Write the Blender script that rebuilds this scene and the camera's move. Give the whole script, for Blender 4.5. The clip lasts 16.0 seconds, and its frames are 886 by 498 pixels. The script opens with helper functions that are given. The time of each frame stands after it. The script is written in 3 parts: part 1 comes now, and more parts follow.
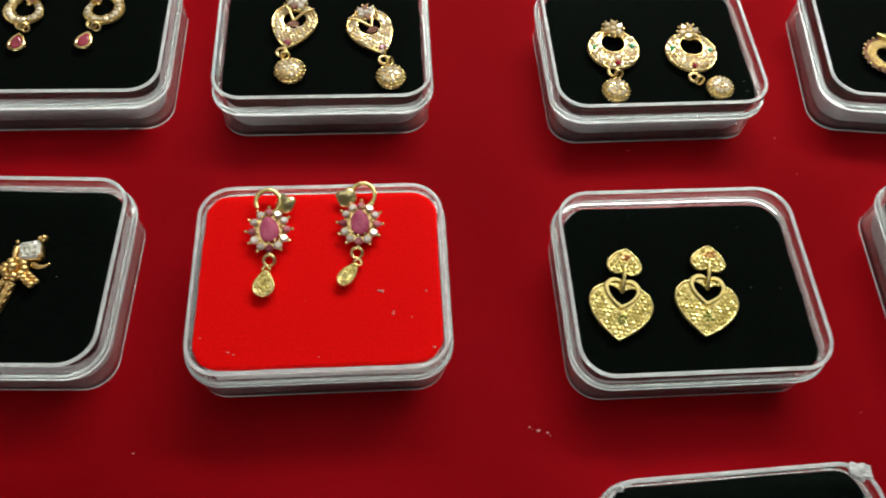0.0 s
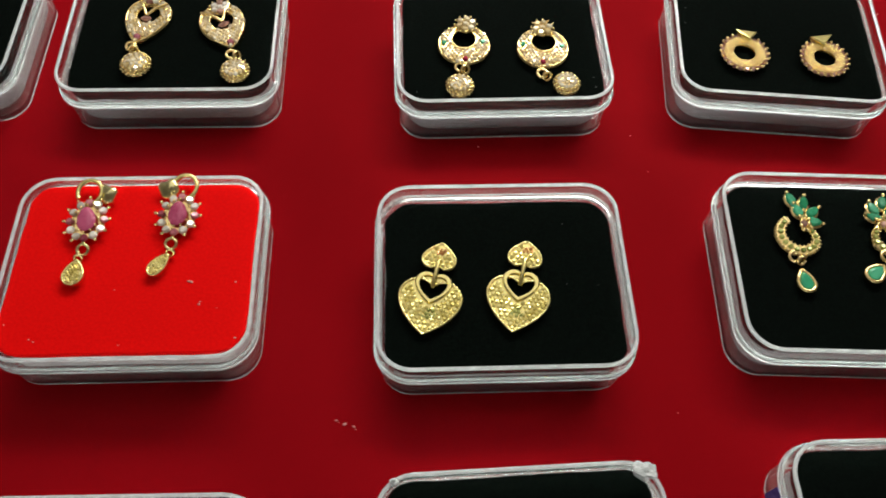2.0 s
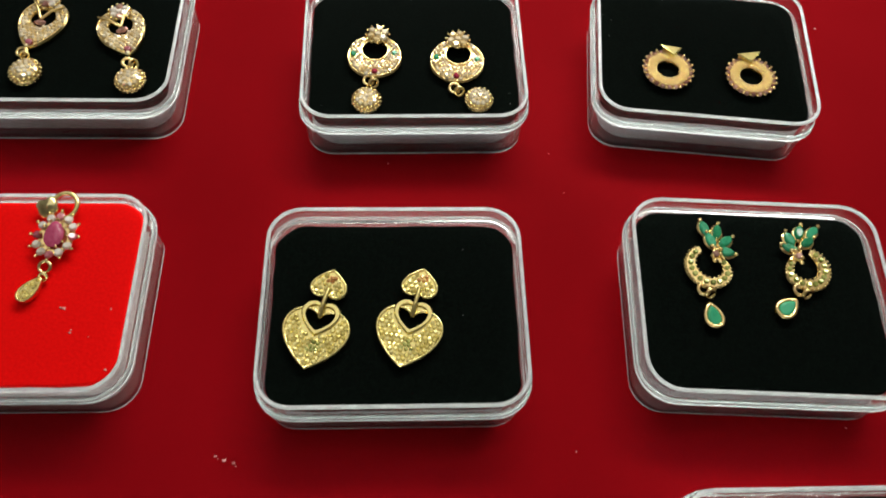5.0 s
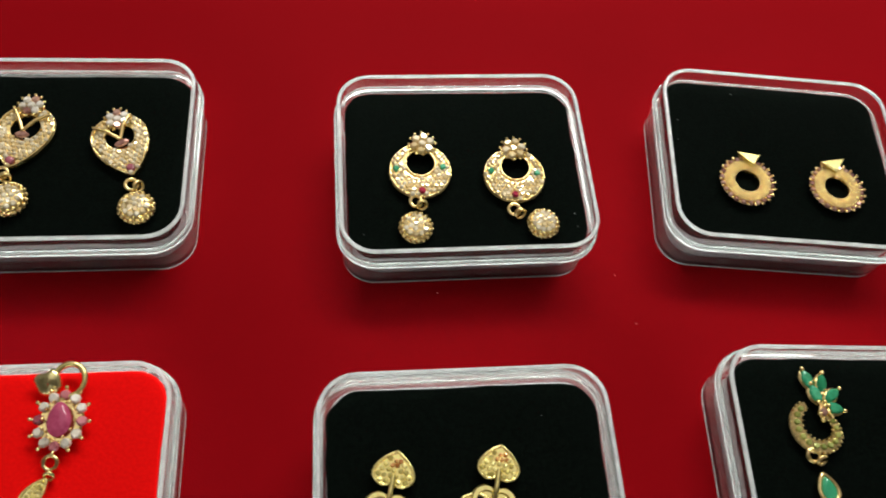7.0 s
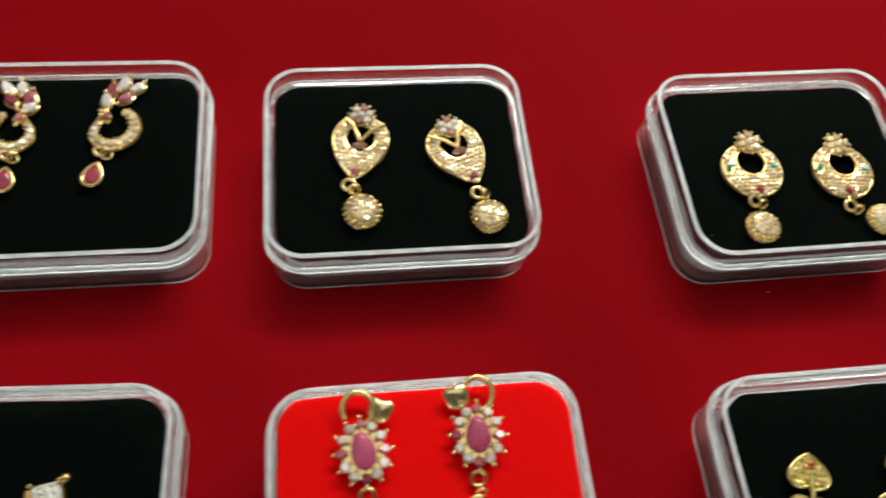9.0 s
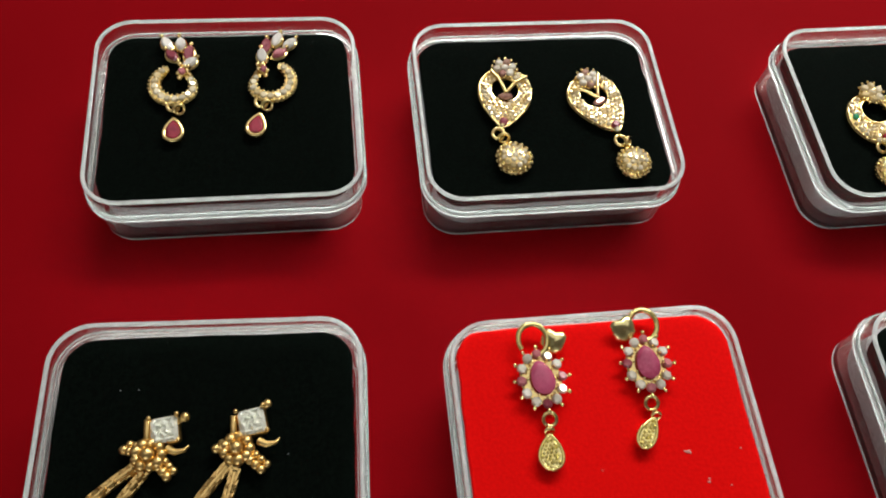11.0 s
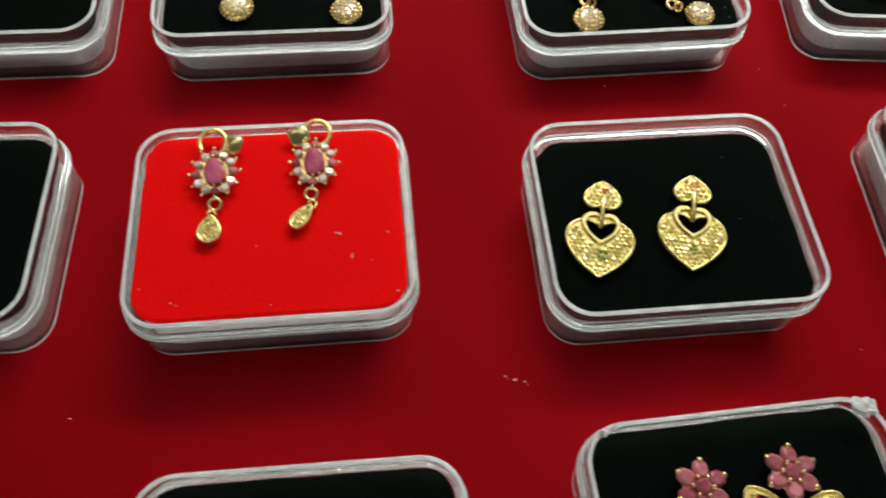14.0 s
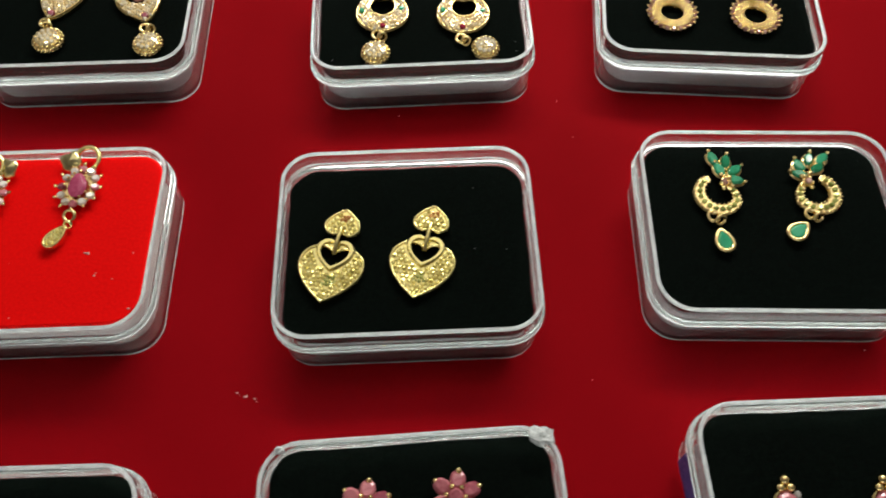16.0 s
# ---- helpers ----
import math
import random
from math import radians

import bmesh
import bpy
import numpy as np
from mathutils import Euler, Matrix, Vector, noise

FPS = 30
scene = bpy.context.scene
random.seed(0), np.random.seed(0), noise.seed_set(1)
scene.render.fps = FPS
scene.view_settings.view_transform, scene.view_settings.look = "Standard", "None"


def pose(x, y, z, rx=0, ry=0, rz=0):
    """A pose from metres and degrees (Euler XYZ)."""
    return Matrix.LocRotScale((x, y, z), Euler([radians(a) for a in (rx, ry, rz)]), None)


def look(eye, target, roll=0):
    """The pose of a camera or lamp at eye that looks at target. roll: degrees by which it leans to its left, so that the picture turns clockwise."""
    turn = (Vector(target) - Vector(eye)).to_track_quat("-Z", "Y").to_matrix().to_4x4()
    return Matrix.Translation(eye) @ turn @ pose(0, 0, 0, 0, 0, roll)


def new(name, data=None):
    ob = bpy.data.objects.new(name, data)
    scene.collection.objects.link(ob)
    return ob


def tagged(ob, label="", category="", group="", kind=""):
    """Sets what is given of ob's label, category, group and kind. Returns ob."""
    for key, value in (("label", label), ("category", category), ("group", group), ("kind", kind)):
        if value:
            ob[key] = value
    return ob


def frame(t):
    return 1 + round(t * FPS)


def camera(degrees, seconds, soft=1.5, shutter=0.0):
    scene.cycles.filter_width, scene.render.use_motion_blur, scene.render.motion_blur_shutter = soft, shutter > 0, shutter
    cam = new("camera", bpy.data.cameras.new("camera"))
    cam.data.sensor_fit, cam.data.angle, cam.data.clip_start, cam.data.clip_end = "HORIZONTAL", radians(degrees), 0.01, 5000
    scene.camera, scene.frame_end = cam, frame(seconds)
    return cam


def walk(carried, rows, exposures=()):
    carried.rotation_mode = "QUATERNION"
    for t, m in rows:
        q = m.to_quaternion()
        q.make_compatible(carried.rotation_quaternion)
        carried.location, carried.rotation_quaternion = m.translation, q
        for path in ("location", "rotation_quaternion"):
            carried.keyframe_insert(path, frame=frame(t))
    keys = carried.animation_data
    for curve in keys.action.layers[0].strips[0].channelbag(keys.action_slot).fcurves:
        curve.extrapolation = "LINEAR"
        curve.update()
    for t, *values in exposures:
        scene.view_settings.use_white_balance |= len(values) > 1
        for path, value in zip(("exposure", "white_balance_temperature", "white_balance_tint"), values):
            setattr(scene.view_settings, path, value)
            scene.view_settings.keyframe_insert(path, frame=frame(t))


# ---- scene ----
cam = camera(58.85, 16.0, soft=1.75, shutter=0.4)
# seconds, eye in millimetres, turn in degrees
ROWS = [
    (0.0, -19.53, -77.87, 166.48, 29.12, -2.50, -0.45),
    (0.5, -7.24, -79.52, 166.74, 29.32, -2.34, -0.67),
    (1.0, 1.86, -79.51, 167.16, 29.07, -2.17, -0.00),
    (1.5, 13.73, -80.03, 165.60, 29.27, -1.65, 0.61),
    (2.0, 27.61, -79.84, 166.36, 29.48, -1.17, 1.16),
    (2.5, 34.67, -81.10, 165.36, 29.62, -1.12, 1.33),
    (3.0, 45.58, -79.95, 164.55, 29.79, -1.16, 1.08),
    (3.5, 49.63, -80.91, 164.94, 30.03, -1.09, 1.76),
    (3.7, 51.27, -81.42, 164.06, 30.05, -1.10, 1.91),
    (5.8, 40.85, -39.97, 162.86, 26.07, -3.74, 1.12),
    (6.0, 37.87, -31.89, 161.41, 25.57, -4.13, 0.33),
    (6.5, 35.36, -27.41, 159.47, 27.19, -4.74, -0.74),
    (7.0, 24.09, -24.33, 157.79, 27.04, -4.97, -0.97),
    (7.5, 8.89, -21.28, 155.15, 27.11, -5.50, -2.14),
    (8.0, -14.65, -20.34, 155.26, 27.35, -5.25, -2.84),
    (8.5, -30.79, -17.81, 147.80, 27.66, -5.98, -3.67),
    (9.0, -50.69, -19.22, 150.61, 26.88, -5.06, -3.09),
    (9.2, -61.34, -17.81, 150.43, 26.67, -5.73, -3.44),
    (11.3, -82.89, -34.33, 149.26, 26.40, -4.60, -3.72),
    (11.5, -80.44, -38.12, 148.78, 26.73, -4.27, -3.87),
    (12.0, -78.78, -48.80, 145.66, 27.56, -3.85, -3.06),
    (12.5, -73.64, -66.99, 146.21, 28.23, -3.78, -2.72),
    (13.0, -59.51, -75.57, 147.71, 28.64, -3.17, -2.86),
    (13.5, -39.50, -77.78, 151.88, 29.05, -2.53, -2.53),
    (14.0, -14.02, -81.76, 148.59, 28.98, -2.38, -2.53),
    (14.5, -2.60, -84.58, 149.86, 28.13, -2.46, -2.71),
    (15.0, 12.34, -83.55, 152.58, 29.05, -1.14, -1.70),
    (15.5, 34.91, -83.10, 154.69, 29.18, -0.13, -0.45),
    (16.0, 52.94, -84.39, 157.34, 29.95, 0.72, 0.89),
]
walk(cam, [(t, pose(x / 1000, y / 1000, z / 1000, rx, ry, rz)) for t, x, y, z, rx, ry, rz in ROWS])

# ---- world and lights ----
world = bpy.data.worlds.new("room_air")
world.use_nodes = True
world.node_tree.nodes["Background"].inputs[0].default_value = (1.0, 0.97, 0.93, 1)
world.node_tree.nodes["Background"].inputs[1].default_value = 0.05
scene.world = world


def panel_lamp(name, x, y, z, wide, deep, watts, tint, target):
    data = bpy.data.lights.new(name, "AREA")
    data.shape, data.size, data.size_y, data.energy, data.color = "RECTANGLE", wide, deep, watts, tint
    ob = new(name, data)
    ob.matrix_world = look((x, y, z), target)
    return ob


# added key lamp, unseen, close at the rear so brightness falls off frontwards
panel_lamp("rear_key_light", 0.13, 0.38, 0.34, 0.5, 0.08, 2.55, (1.0, 0.965, 0.91), (0.06, 0.06, 0))
# added overhead lamp, unseen, broad so that the gold has brightness to reflect
panel_lamp("overhead_soft_light", -0.1, 0.75, 1.9, 2.4, 1.8, 9.3, (1.0, 0.97, 0.93), (-0.1, 0.75, 0))
# added fill lamp, unseen, low in front to brighten the box fronts
panel_lamp("front_fill_light", -0.3, -1.6, 0.36, 1.4, 0.2, 4.5, (0.97, 0.98, 1.0), (0, 0, 0))
scene.view_settings.exposure = 0.0


# ---- materials ----
def material(name, rough=0.5, metal=0.0, color=(0.5, 0.5, 0.5)):
    mat = bpy.data.materials.new(name)
    mat.use_nodes = True
    bsdf = mat.node_tree.nodes["Principled BSDF"]
    bsdf.inputs["Base Color"].default_value = (*color, 1)
    bsdf.inputs["Roughness"].default_value = rough
    bsdf.inputs["Metallic"].default_value = metal
    return mat, mat.node_tree.nodes, mat.node_tree.links, bsdf


def noise_node(nodes, links, scale, detail=3.0, rough=0.55, stretch=(1, 1, 1)):
    co = nodes.new("ShaderNodeTexCoord")
    mp = nodes.new("ShaderNodeMapping")
    mp.inputs["Scale"].default_value = stretch
    links.new(co.outputs["Object"], mp.inputs["Vector"])
    tex = nodes.new("ShaderNodeTexNoise")
    tex.inputs["Scale"].default_value, tex.inputs["Detail"].default_value = scale, detail
    tex.inputs["Roughness"].default_value = rough
    links.new(mp.outputs["Vector"], tex.inputs["Vector"])
    return tex.outputs["Fac"]


def ramp(nodes, links, fac, stops):
    node = nodes.new("ShaderNodeValToRGB")
    while len(node.color_ramp.elements) < len(stops):
        node.color_ramp.elements.new(0.5)
    for el, (p, c) in zip(node.color_ramp.elements, stops):
        el.position, el.color = p, (*c, 1)
    links.new(fac, node.inputs["Fac"])
    return node.outputs["Color"]


def bump(nodes, links, fac, bsdf, strength, distance):
    node = nodes.new("ShaderNodeBump")
    node.inputs["Strength"].default_value, node.inputs["Distance"].default_value = strength, distance
    links.new(fac, node.inputs["Height"])
    links.new(node.outputs["Normal"], bsdf.inputs["Normal"])


def cloth_material():
    mat, nodes, links, bsdf = material("crimson_cloth", 0.62)
    broad = noise_node(nodes, links, 7.0, 4.0)
    color = ramp(nodes, links, broad, [(0.3, (0.208, 0.0016, 0.0040)), (0.7, (0.255, 0.0026, 0.0060))])
    links.new(color, bsdf.inputs["Base Color"])
    bsdf.inputs["Specular IOR Level"].default_value = 0.012
    bump(nodes, links, noise_node(nodes, links, 2600.0, 2.0), bsdf, 0.18, 0.0002)
    return mat


def flock_material(name, dark, light, rough):
    mat, nodes, links, bsdf = material(name, rough)
    fine = noise_node(nodes, links, 1500.0, 3.0)
    links.new(ramp(nodes, links, fine, [(0.35, dark), (0.75, light)]), bsdf.inputs["Base Color"])
    bsdf.inputs["Specular IOR Level"].default_value = 0.03
    bump(nodes, links, fine, bsdf, 0.25, 0.0002)
    return mat


def plastic_material(name, haze, rough, tint):
    """Clear moulded styrene: glass with a little milky haze and scuffs."""
    mat = bpy.data.materials.new(name)
    mat.use_nodes = True
    nodes, links = mat.node_tree.nodes, mat.node_tree.links
    nodes.clear()
    out = nodes.new("ShaderNodeOutputMaterial")
    glass = nodes.new("ShaderNodeBsdfGlass")
    glass.inputs["IOR"].default_value = 1.5
    glass.inputs["Roughness"].default_value = rough
    glass.inputs["Color"].default_value = (0.97, 0.985, 0.98, 1)
    milk = nodes.new("ShaderNodeBsdfDiffuse")
    milk.inputs["Color"].default_value = (*tint, 1)
    mix = nodes.new("ShaderNodeMixShader")
    scuff = noise_node(nodes, links, 260.0, 5.0, 0.65)
    span = nodes.new("ShaderNodeMapRange")
    span.inputs["From Min"].default_value, span.inputs["From Max"].default_value = 0.3, 0.75
    span.inputs["To Min"].default_value, span.inputs["To Max"].default_value = haze * 0.75, haze * 1.3
    links.new(scuff, span.inputs["Value"])
    links.new(span.outputs["Result"], mix.inputs["Fac"])
    links.new(glass.outputs[0], mix.inputs[1])
    thin = nodes.new("ShaderNodeBsdfTranslucent")
    thin.inputs["Color"].default_value = (*tint, 1)
    cloud = nodes.new("ShaderNodeMixShader")
    cloud.inputs["Fac"].default_value = 0.45
    links.new(milk.outputs[0], cloud.inputs[1])
    links.new(thin.outputs[0], cloud.inputs[2])
    links.new(cloud.outputs[0], mix.inputs[2])
    links.new(mix.outputs[0], out.inputs["Surface"])
    return mat


CLOTH = cloth_material()
BLACK_FLOCK = flock_material("black_flock", (0.0008, 0.0018, 0.0012), (0.0024, 0.0048, 0.0034), 0.9)
RED_FLOCK = flock_material("scarlet_flock", (0.76, 0.003, 0.003), (0.86, 0.005, 0.004), 0.75)
WHITE_FOAM = flock_material("white_foam", (0.55, 0.53, 0.51), (0.78, 0.76, 0.74), 0.9)
FOAM = flock_material("grey_foam", (0.26, 0.26, 0.27), (0.52, 0.52, 0.52), 0.9)
CLEAR = plastic_material("clear_plastic", 0.012, 0.0, (0.88, 0.93, 0.93))
TRAY = plastic_material("scuffed_plastic_tray", 0.06, 0.02, (0.88, 0.92, 0.92))
LEDGE = plastic_material("milky_plastic_lip", 0.14, 0.03, (0.86, 0.95, 0.94))
# extra white in the mix paints the bright highlight lines along the edges
EDGE = plastic_material("plastic_edge_highlight", 0.38, 0.03, (0.93, 0.97, 0.97))


# ---- mesh helpers (millimetres in, metres out) ----
MM = 0.001


def part(name, bm, mat, parent=None, label="", smooth=True, crease=42):
    """Link a bmesh, made in millimetres, as one mesh object."""
    bmesh.ops.scale(bm, vec=(MM, MM, MM), verts=bm.verts)
    bmesh.ops.recalc_face_normals(bm, faces=bm.faces)
    mesh = bpy.data.meshes.new(name)
    bm.to_mesh(mesh)
    bm.free()
    for poly in mesh.polygons:
        poly.use_smooth = smooth
    if smooth:
        mesh.set_sharp_from_angle(angle=radians(crease))
    mesh.materials.append(mat)
    ob = new(name, mesh)
    ob.parent = parent
    if label:
        tagged(ob, label=label)
    return ob


def rounded(w, d, r, z, steps=7, sides=8):
    pts = []
    corners = []
    for cx, cy, a0 in ((1, 1, 0), (-1, 1, 90), (-1, -1, 180), (1, -1, 270)):
        for k in range(steps + 1):
            a = radians(a0 + 90 * k / steps)
            corners.append((cx * (w / 2 - r) + r * math.cos(a), cy * (d / 2 - r) + r * math.sin(a), z))
    for i, p in enumerate(corners):
        pts.append(p)
        if i % (steps + 1) == steps:
            q = corners[(i + 1) % len(corners)]
            pts += [tuple(u + (v - u) * j / sides for u, v in zip(p, q)) for j in range(1, sides)]
    return pts


def loft(bm, rings, cap=True, close=False):
    loops = [[bm.verts.new(p) for p in ring] for ring in rings]
    pairs = list(zip(loops, loops[1:])) + ([(loops[-1], loops[0])] if close else [])
    for a, b in pairs:
        n = len(a)
        for i in range(n):
            bm.faces.new((a[i], a[(i + 1) % n], b[(i + 1) % n], b[i]))
    if cap and not close:
        bm.faces.new(loops[0][::-1])
        bm.faces.new(loops[-1])
    return loops


def bead(w, d, r, z, half, high):
    """A closed rounded bar that runs round a rounded rectangle."""
    rings = []
    for k in range(8):
        a = radians(22.5 + 45 * k)
        o = half * math.cos(a)
        rings.append(rounded(w + 2 * o, d + 2 * o, max(r + o, 0.5), z + high * math.sin(a)))
    bm = bmesh.new()
    loft(bm, rings, close=True)
    return bm


# ---- setting ----
def cloth():
    bm = bmesh.new()
    bmesh.ops.create_grid(bm, x_segments=60, y_segments=50, size=0.5)
    for v in bm.verts:
        v.co.x, v.co.y = v.co.x * 1500, v.co.y * 1200
    edge = [e for e in bm.edges if e.is_boundary]
    out = bmesh.ops.extrude_edge_only(bm, edges=edge)["geom"]
    for v in out:
        if isinstance(v, bmesh.types.BMVert):
            v.co.z = -400
    ob = part("ground", bm, CLOTH)
    tagged(ob, "deep crimson cloth spread flat over the display table", "cloth", kind="structure")


cloth()


def slab(name, x0, x1, y0, y1, z0, z1, mat, label, category):
    bm = bmesh.new()
    mid = ((x0 + x1) / 2, (y0 + y1) / 2, (z0 + z1) / 2)
    bmesh.ops.create_cube(bm, size=1.0, matrix=Matrix.Translation(mid) @ Matrix.Diagonal((x1 - x0, y1 - y0, z1 - z0, 1)))
    tagged(part(name, bm, mat, None, smooth=False), label, category, kind="structure")


PAINT = flock_material("wall_paint", (0.74, 0.73, 0.70), (0.78, 0.77, 0.74), 0.8)
FLOOR = flock_material("floor_tile", (0.42, 0.40, 0.37), (0.50, 0.48, 0.45), 0.5)
# unseen room shell, added for bounced light and reflections in the metal
slab("wall_north", -2000, 2000, 2000, 2100, -750, 1950, PAINT, "unseen plain off-white wall, added to bounce light", "wall")
slab("wall_south", -2000, 2000, -2100, -2000, -750, 1950, PAINT, "unseen plain off-white wall, added to bounce light", "wall")
slab("wall_east", 2000, 2100, -2100, 2100, -750, 1950, PAINT, "unseen plain off-white wall, added to bounce light", "wall")
slab("wall_west", -2100, -2000, -2100, 2100, -750, 1950, PAINT, "unseen plain off-white wall, added to bounce light", "wall")
slab("ceiling", -2100, 2100, -2100, 2100, 1950, 2050, PAINT, "unseen plain white ceiling, added to bounce light", "ceiling")
slab("floor", -2100, 2100, -2100, 2100, -850, -750, FLOOR, "unseen plain grey floor, added to close the room", "floor")

# ---- jewellery boxes ----
BOX_W, BOX_D, TOP = 56.3, 46.8, 15.8
PAD = 12.2


def band(profile, r):
    """A closed profile of (inset from the box's outer edge, height) run round the box."""
    bm = bmesh.new()
    loft(bm, [rounded(BOX_W - 2 * i, BOX_D - 2 * i, r - i, z) for i, z in profile], close=True)
    return bm


def jewellery_box(label, x, y, turn, pad_mat, pad_label, pad_top=PAD, top=TOP, grow=0.0, back=0.0, narrow=1.0):
    box = new("jewellery_box")
    box.matrix_world = pose(x * MM, y * MM, 0, 0, 0, turn) @ Matrix.Diagonal((narrow, 1, 1, 1))
    tagged(box, label, "jewellery box", "clear boxes on the cloth")
    w, d = BOX_W - 1.9, BOX_D - 2.2
    bm = bmesh.new()
    loft(bm, [rounded(w - 0.9, d - 0.9, 6.6, 0.0), rounded(w - 0.2, d - 0.2, 6.9, 0.5), rounded(w + 0.2, d + 0.2, 7.1, 10.4),
              rounded(w - 1.6, d - 1.6, 6.2, 10.4), rounded(w - 2.0, d - 2.0, 6.0, 1.9), rounded(w - 3.2, d - 3.2, 5.4, 1.3)])
    tray = part("tray", bm, TRAY, box, "clear plastic tray, slightly scuffed", crease=20)
    foot = part("foot_rim", bead(w - 0.7, d - 0.7, 6.7, 0.38, 0.3, 0.32), EDGE, tray)
    # upper wall: thin, leaning in a little, open above
    collar = part("collar", band([(0.15, 10.5), (0.2, 11.4), (0.5, 11.8), (0.75, top - 0.25), (0.9, top - 0.05), (1.35, top - 0.05), (1.45, top - 0.3),
                                  (1.3, 11.8), (1.2, 10.5)], 8.2), CLEAR, box, "clear plastic upper wall", crease=16)
    rim = part("rim", band([(0.72, top - 0.3), (0.78, top - 0.02), (0.95, top + 0.12), (1.3, top + 0.12), (1.5, top - 0.02), (1.52, top - 0.3)], 8.2), EDGE, collar)
    ledge = part("ledge", band([(0.02, 10.1), (-0.02, 10.5), (0.0, 11.2), (0.2, 11.5), (0.55, 11.5), (0.6, 10.1)], 8.3), LEDGE, collar, "milky lip round the upper wall", crease=20)
    lip = part("lip_edge", band([(0.0, 9.85), (-0.1, 10.0), (-0.08, 10.25), (0.3, 10.3), (0.4, 9.85)], 8.3), EDGE, collar)
    for ob in (tray, collar, rim, ledge, lip, foot):
        ob.visible_shadow = False
    bm = bmesh.new()
    loft(bm, [rounded(w - 7.0, d - 7.0, 5.4, 2.0), rounded(w - 4.4, d - 4.4, 6.6, 2.5), rounded(w - 3.4, d - 3.4, 6.6, 3.8), rounded(w - 3.2, d - 3.2, 6.0, pad_top - 1.6)])
    part("foam_block", bm, WHITE_FOAM if pad_mat is RED_FLOCK else FOAM, box, "pale foam block")

    def ragged(more, z):
        out = []
        for px, py, pz in rounded(w - 2.9 + grow + more, d - 3.1 + grow + more, 5.8, z):
            k = 1 + 0.012 * noise.noise(Vector((px * 0.35 + x, py * 0.35 + y, 0.5)))
            out.append((px * k, py * k + back, pz))
        return out
    bm = bmesh.new()
    loft(bm, [ragged(-0.3, pad_top - 1.58), ragged(0.0, pad_top - 0.4), ragged(-0.6, pad_top)])
    part("pad_top", bm, pad_mat, box, pad_label)
    return box


BLACK = "open clear plastic box with a black flocked pad"
PLACES = {
    "A": (-109.4, 70.5, 2.3), "B": (-42.8, 70.7, 2.8), "C": (42.9, 70.8, 3.6), "D": (116.5, 74.6, -3.0),
    "F": (-109.55, 0.7, 0.2), "R": (-38.9, 0.4, 2.8), "H": (42.1, 0.4, 3.0), "E": (120.7, 6.0, 0.0),
    "G": (46.0, -64.4, 4.7), "K": (-30.1, -71.5, 2.4), "L": (125.1, -56.7, 2.9),
}
# how far each pad has slid towards the rear wall
PAD_BACK = {"H": -0.7, "C": -0.5, "D": 0.5, "G": 0.9, "L": 0.7, "K": 0.7, "F": 0.3, "A": 0.3, "E": 0.3}
boxes = {}
for key, (x, y, turn) in PLACES.items():
    if key == "R":
        boxes[key] = jewellery_box("open clear plastic box with a bright red flocked pad", x, y, turn, RED_FLOCK, "bright red flocked pad top", 13.4, 14.9, 0.5, 0.3)
    else:
        boxes[key] = jewellery_box(BLACK, x, y, turn, BLACK_FLOCK, "black flocked pad top", grow={"D": 0.7, "G": 0.4}.get(key, 0.0),
                                   back=PAD_BACK.get(key, -0.2), narrow={"F": 0.982, "A": 0.985, "B": 0.99, "D": 0.988}.get(key, 1.0))


# ---- jewellery materials ----
def metal_material(name, color, rough, grain):
    mat, nodes, links, bsdf = material(name, rough, 1.0, color)
    tex = noise_node(nodes, links, grain, 3.0)
    dark = tuple(c * 0.8 for c in color)
    links.new(ramp(nodes, links, tex, [(0.3, dark), (0.7, color)]), bsdf.inputs["Base Color"])
    bump(nodes, links, tex, bsdf, 0.3, 0.00004)
    return mat


def stone_material(name, color, deep, rough=0.06, metal=0.0):
    mat, nodes, links, bsdf = material(name, rough, metal, color)
    tex = noise_node(nodes, links, 900.0, 2.0)
    info = nodes.new("ShaderNodeObjectInfo")
    mix = nodes.new("ShaderNodeMath")
    mix.operation = "MULTIPLY_ADD"
    mix.inputs[1].default_value = 0.5
    links.new(info.outputs["Random"], mix.inputs[0])
    half = nodes.new("ShaderNodeMath")
    half.operation = "MULTIPLY"
    half.inputs[1].default_value = 0.6
    links.new(tex, half.inputs[0])
    links.new(half.outputs[0], mix.inputs[2])
    links.new(ramp(nodes, links, mix.outputs[0], [(0.35, deep), (0.7, color)]), bsdf.inputs["Base Color"])
    bsdf.inputs["IOR"].default_value = 1.55
    bsdf.inputs["Coat Weight"].default_value = 0.12
    bsdf.inputs["Coat Roughness"].default_value = 0.03
    return mat


GOLD = metal_material("yellow_gold", (0.98, 0.77, 0.34), 0.19, 900.0)
PALE_GOLD = metal_material("lemon_gold", (0.97, 0.84, 0.33), 0.22, 1100.0)
WHITE_STONE = stone_material("clear_stone", (0.99, 0.91, 0.68), (0.84, 0.66, 0.32), 0.14, 0.4)
CRYSTAL = stone_material("bright_crystal", (0.96, 0.94, 0.88), (0.52, 0.50, 0.44), 0.08, 0.2)
SPUN_GOLD = metal_material("spun_gold", (1.0, 0.70, 0.27), 0.32, 700.0)
ICE_STONE = stone_material("ice_crystal", (0.98, 1.0, 0.90), (0.66, 0.74, 0.62), 0.06, 0.25)
LEAF_GOLD = metal_material("satin_lemon_gold", (0.97, 0.87, 0.42), 0.24, 900.0)
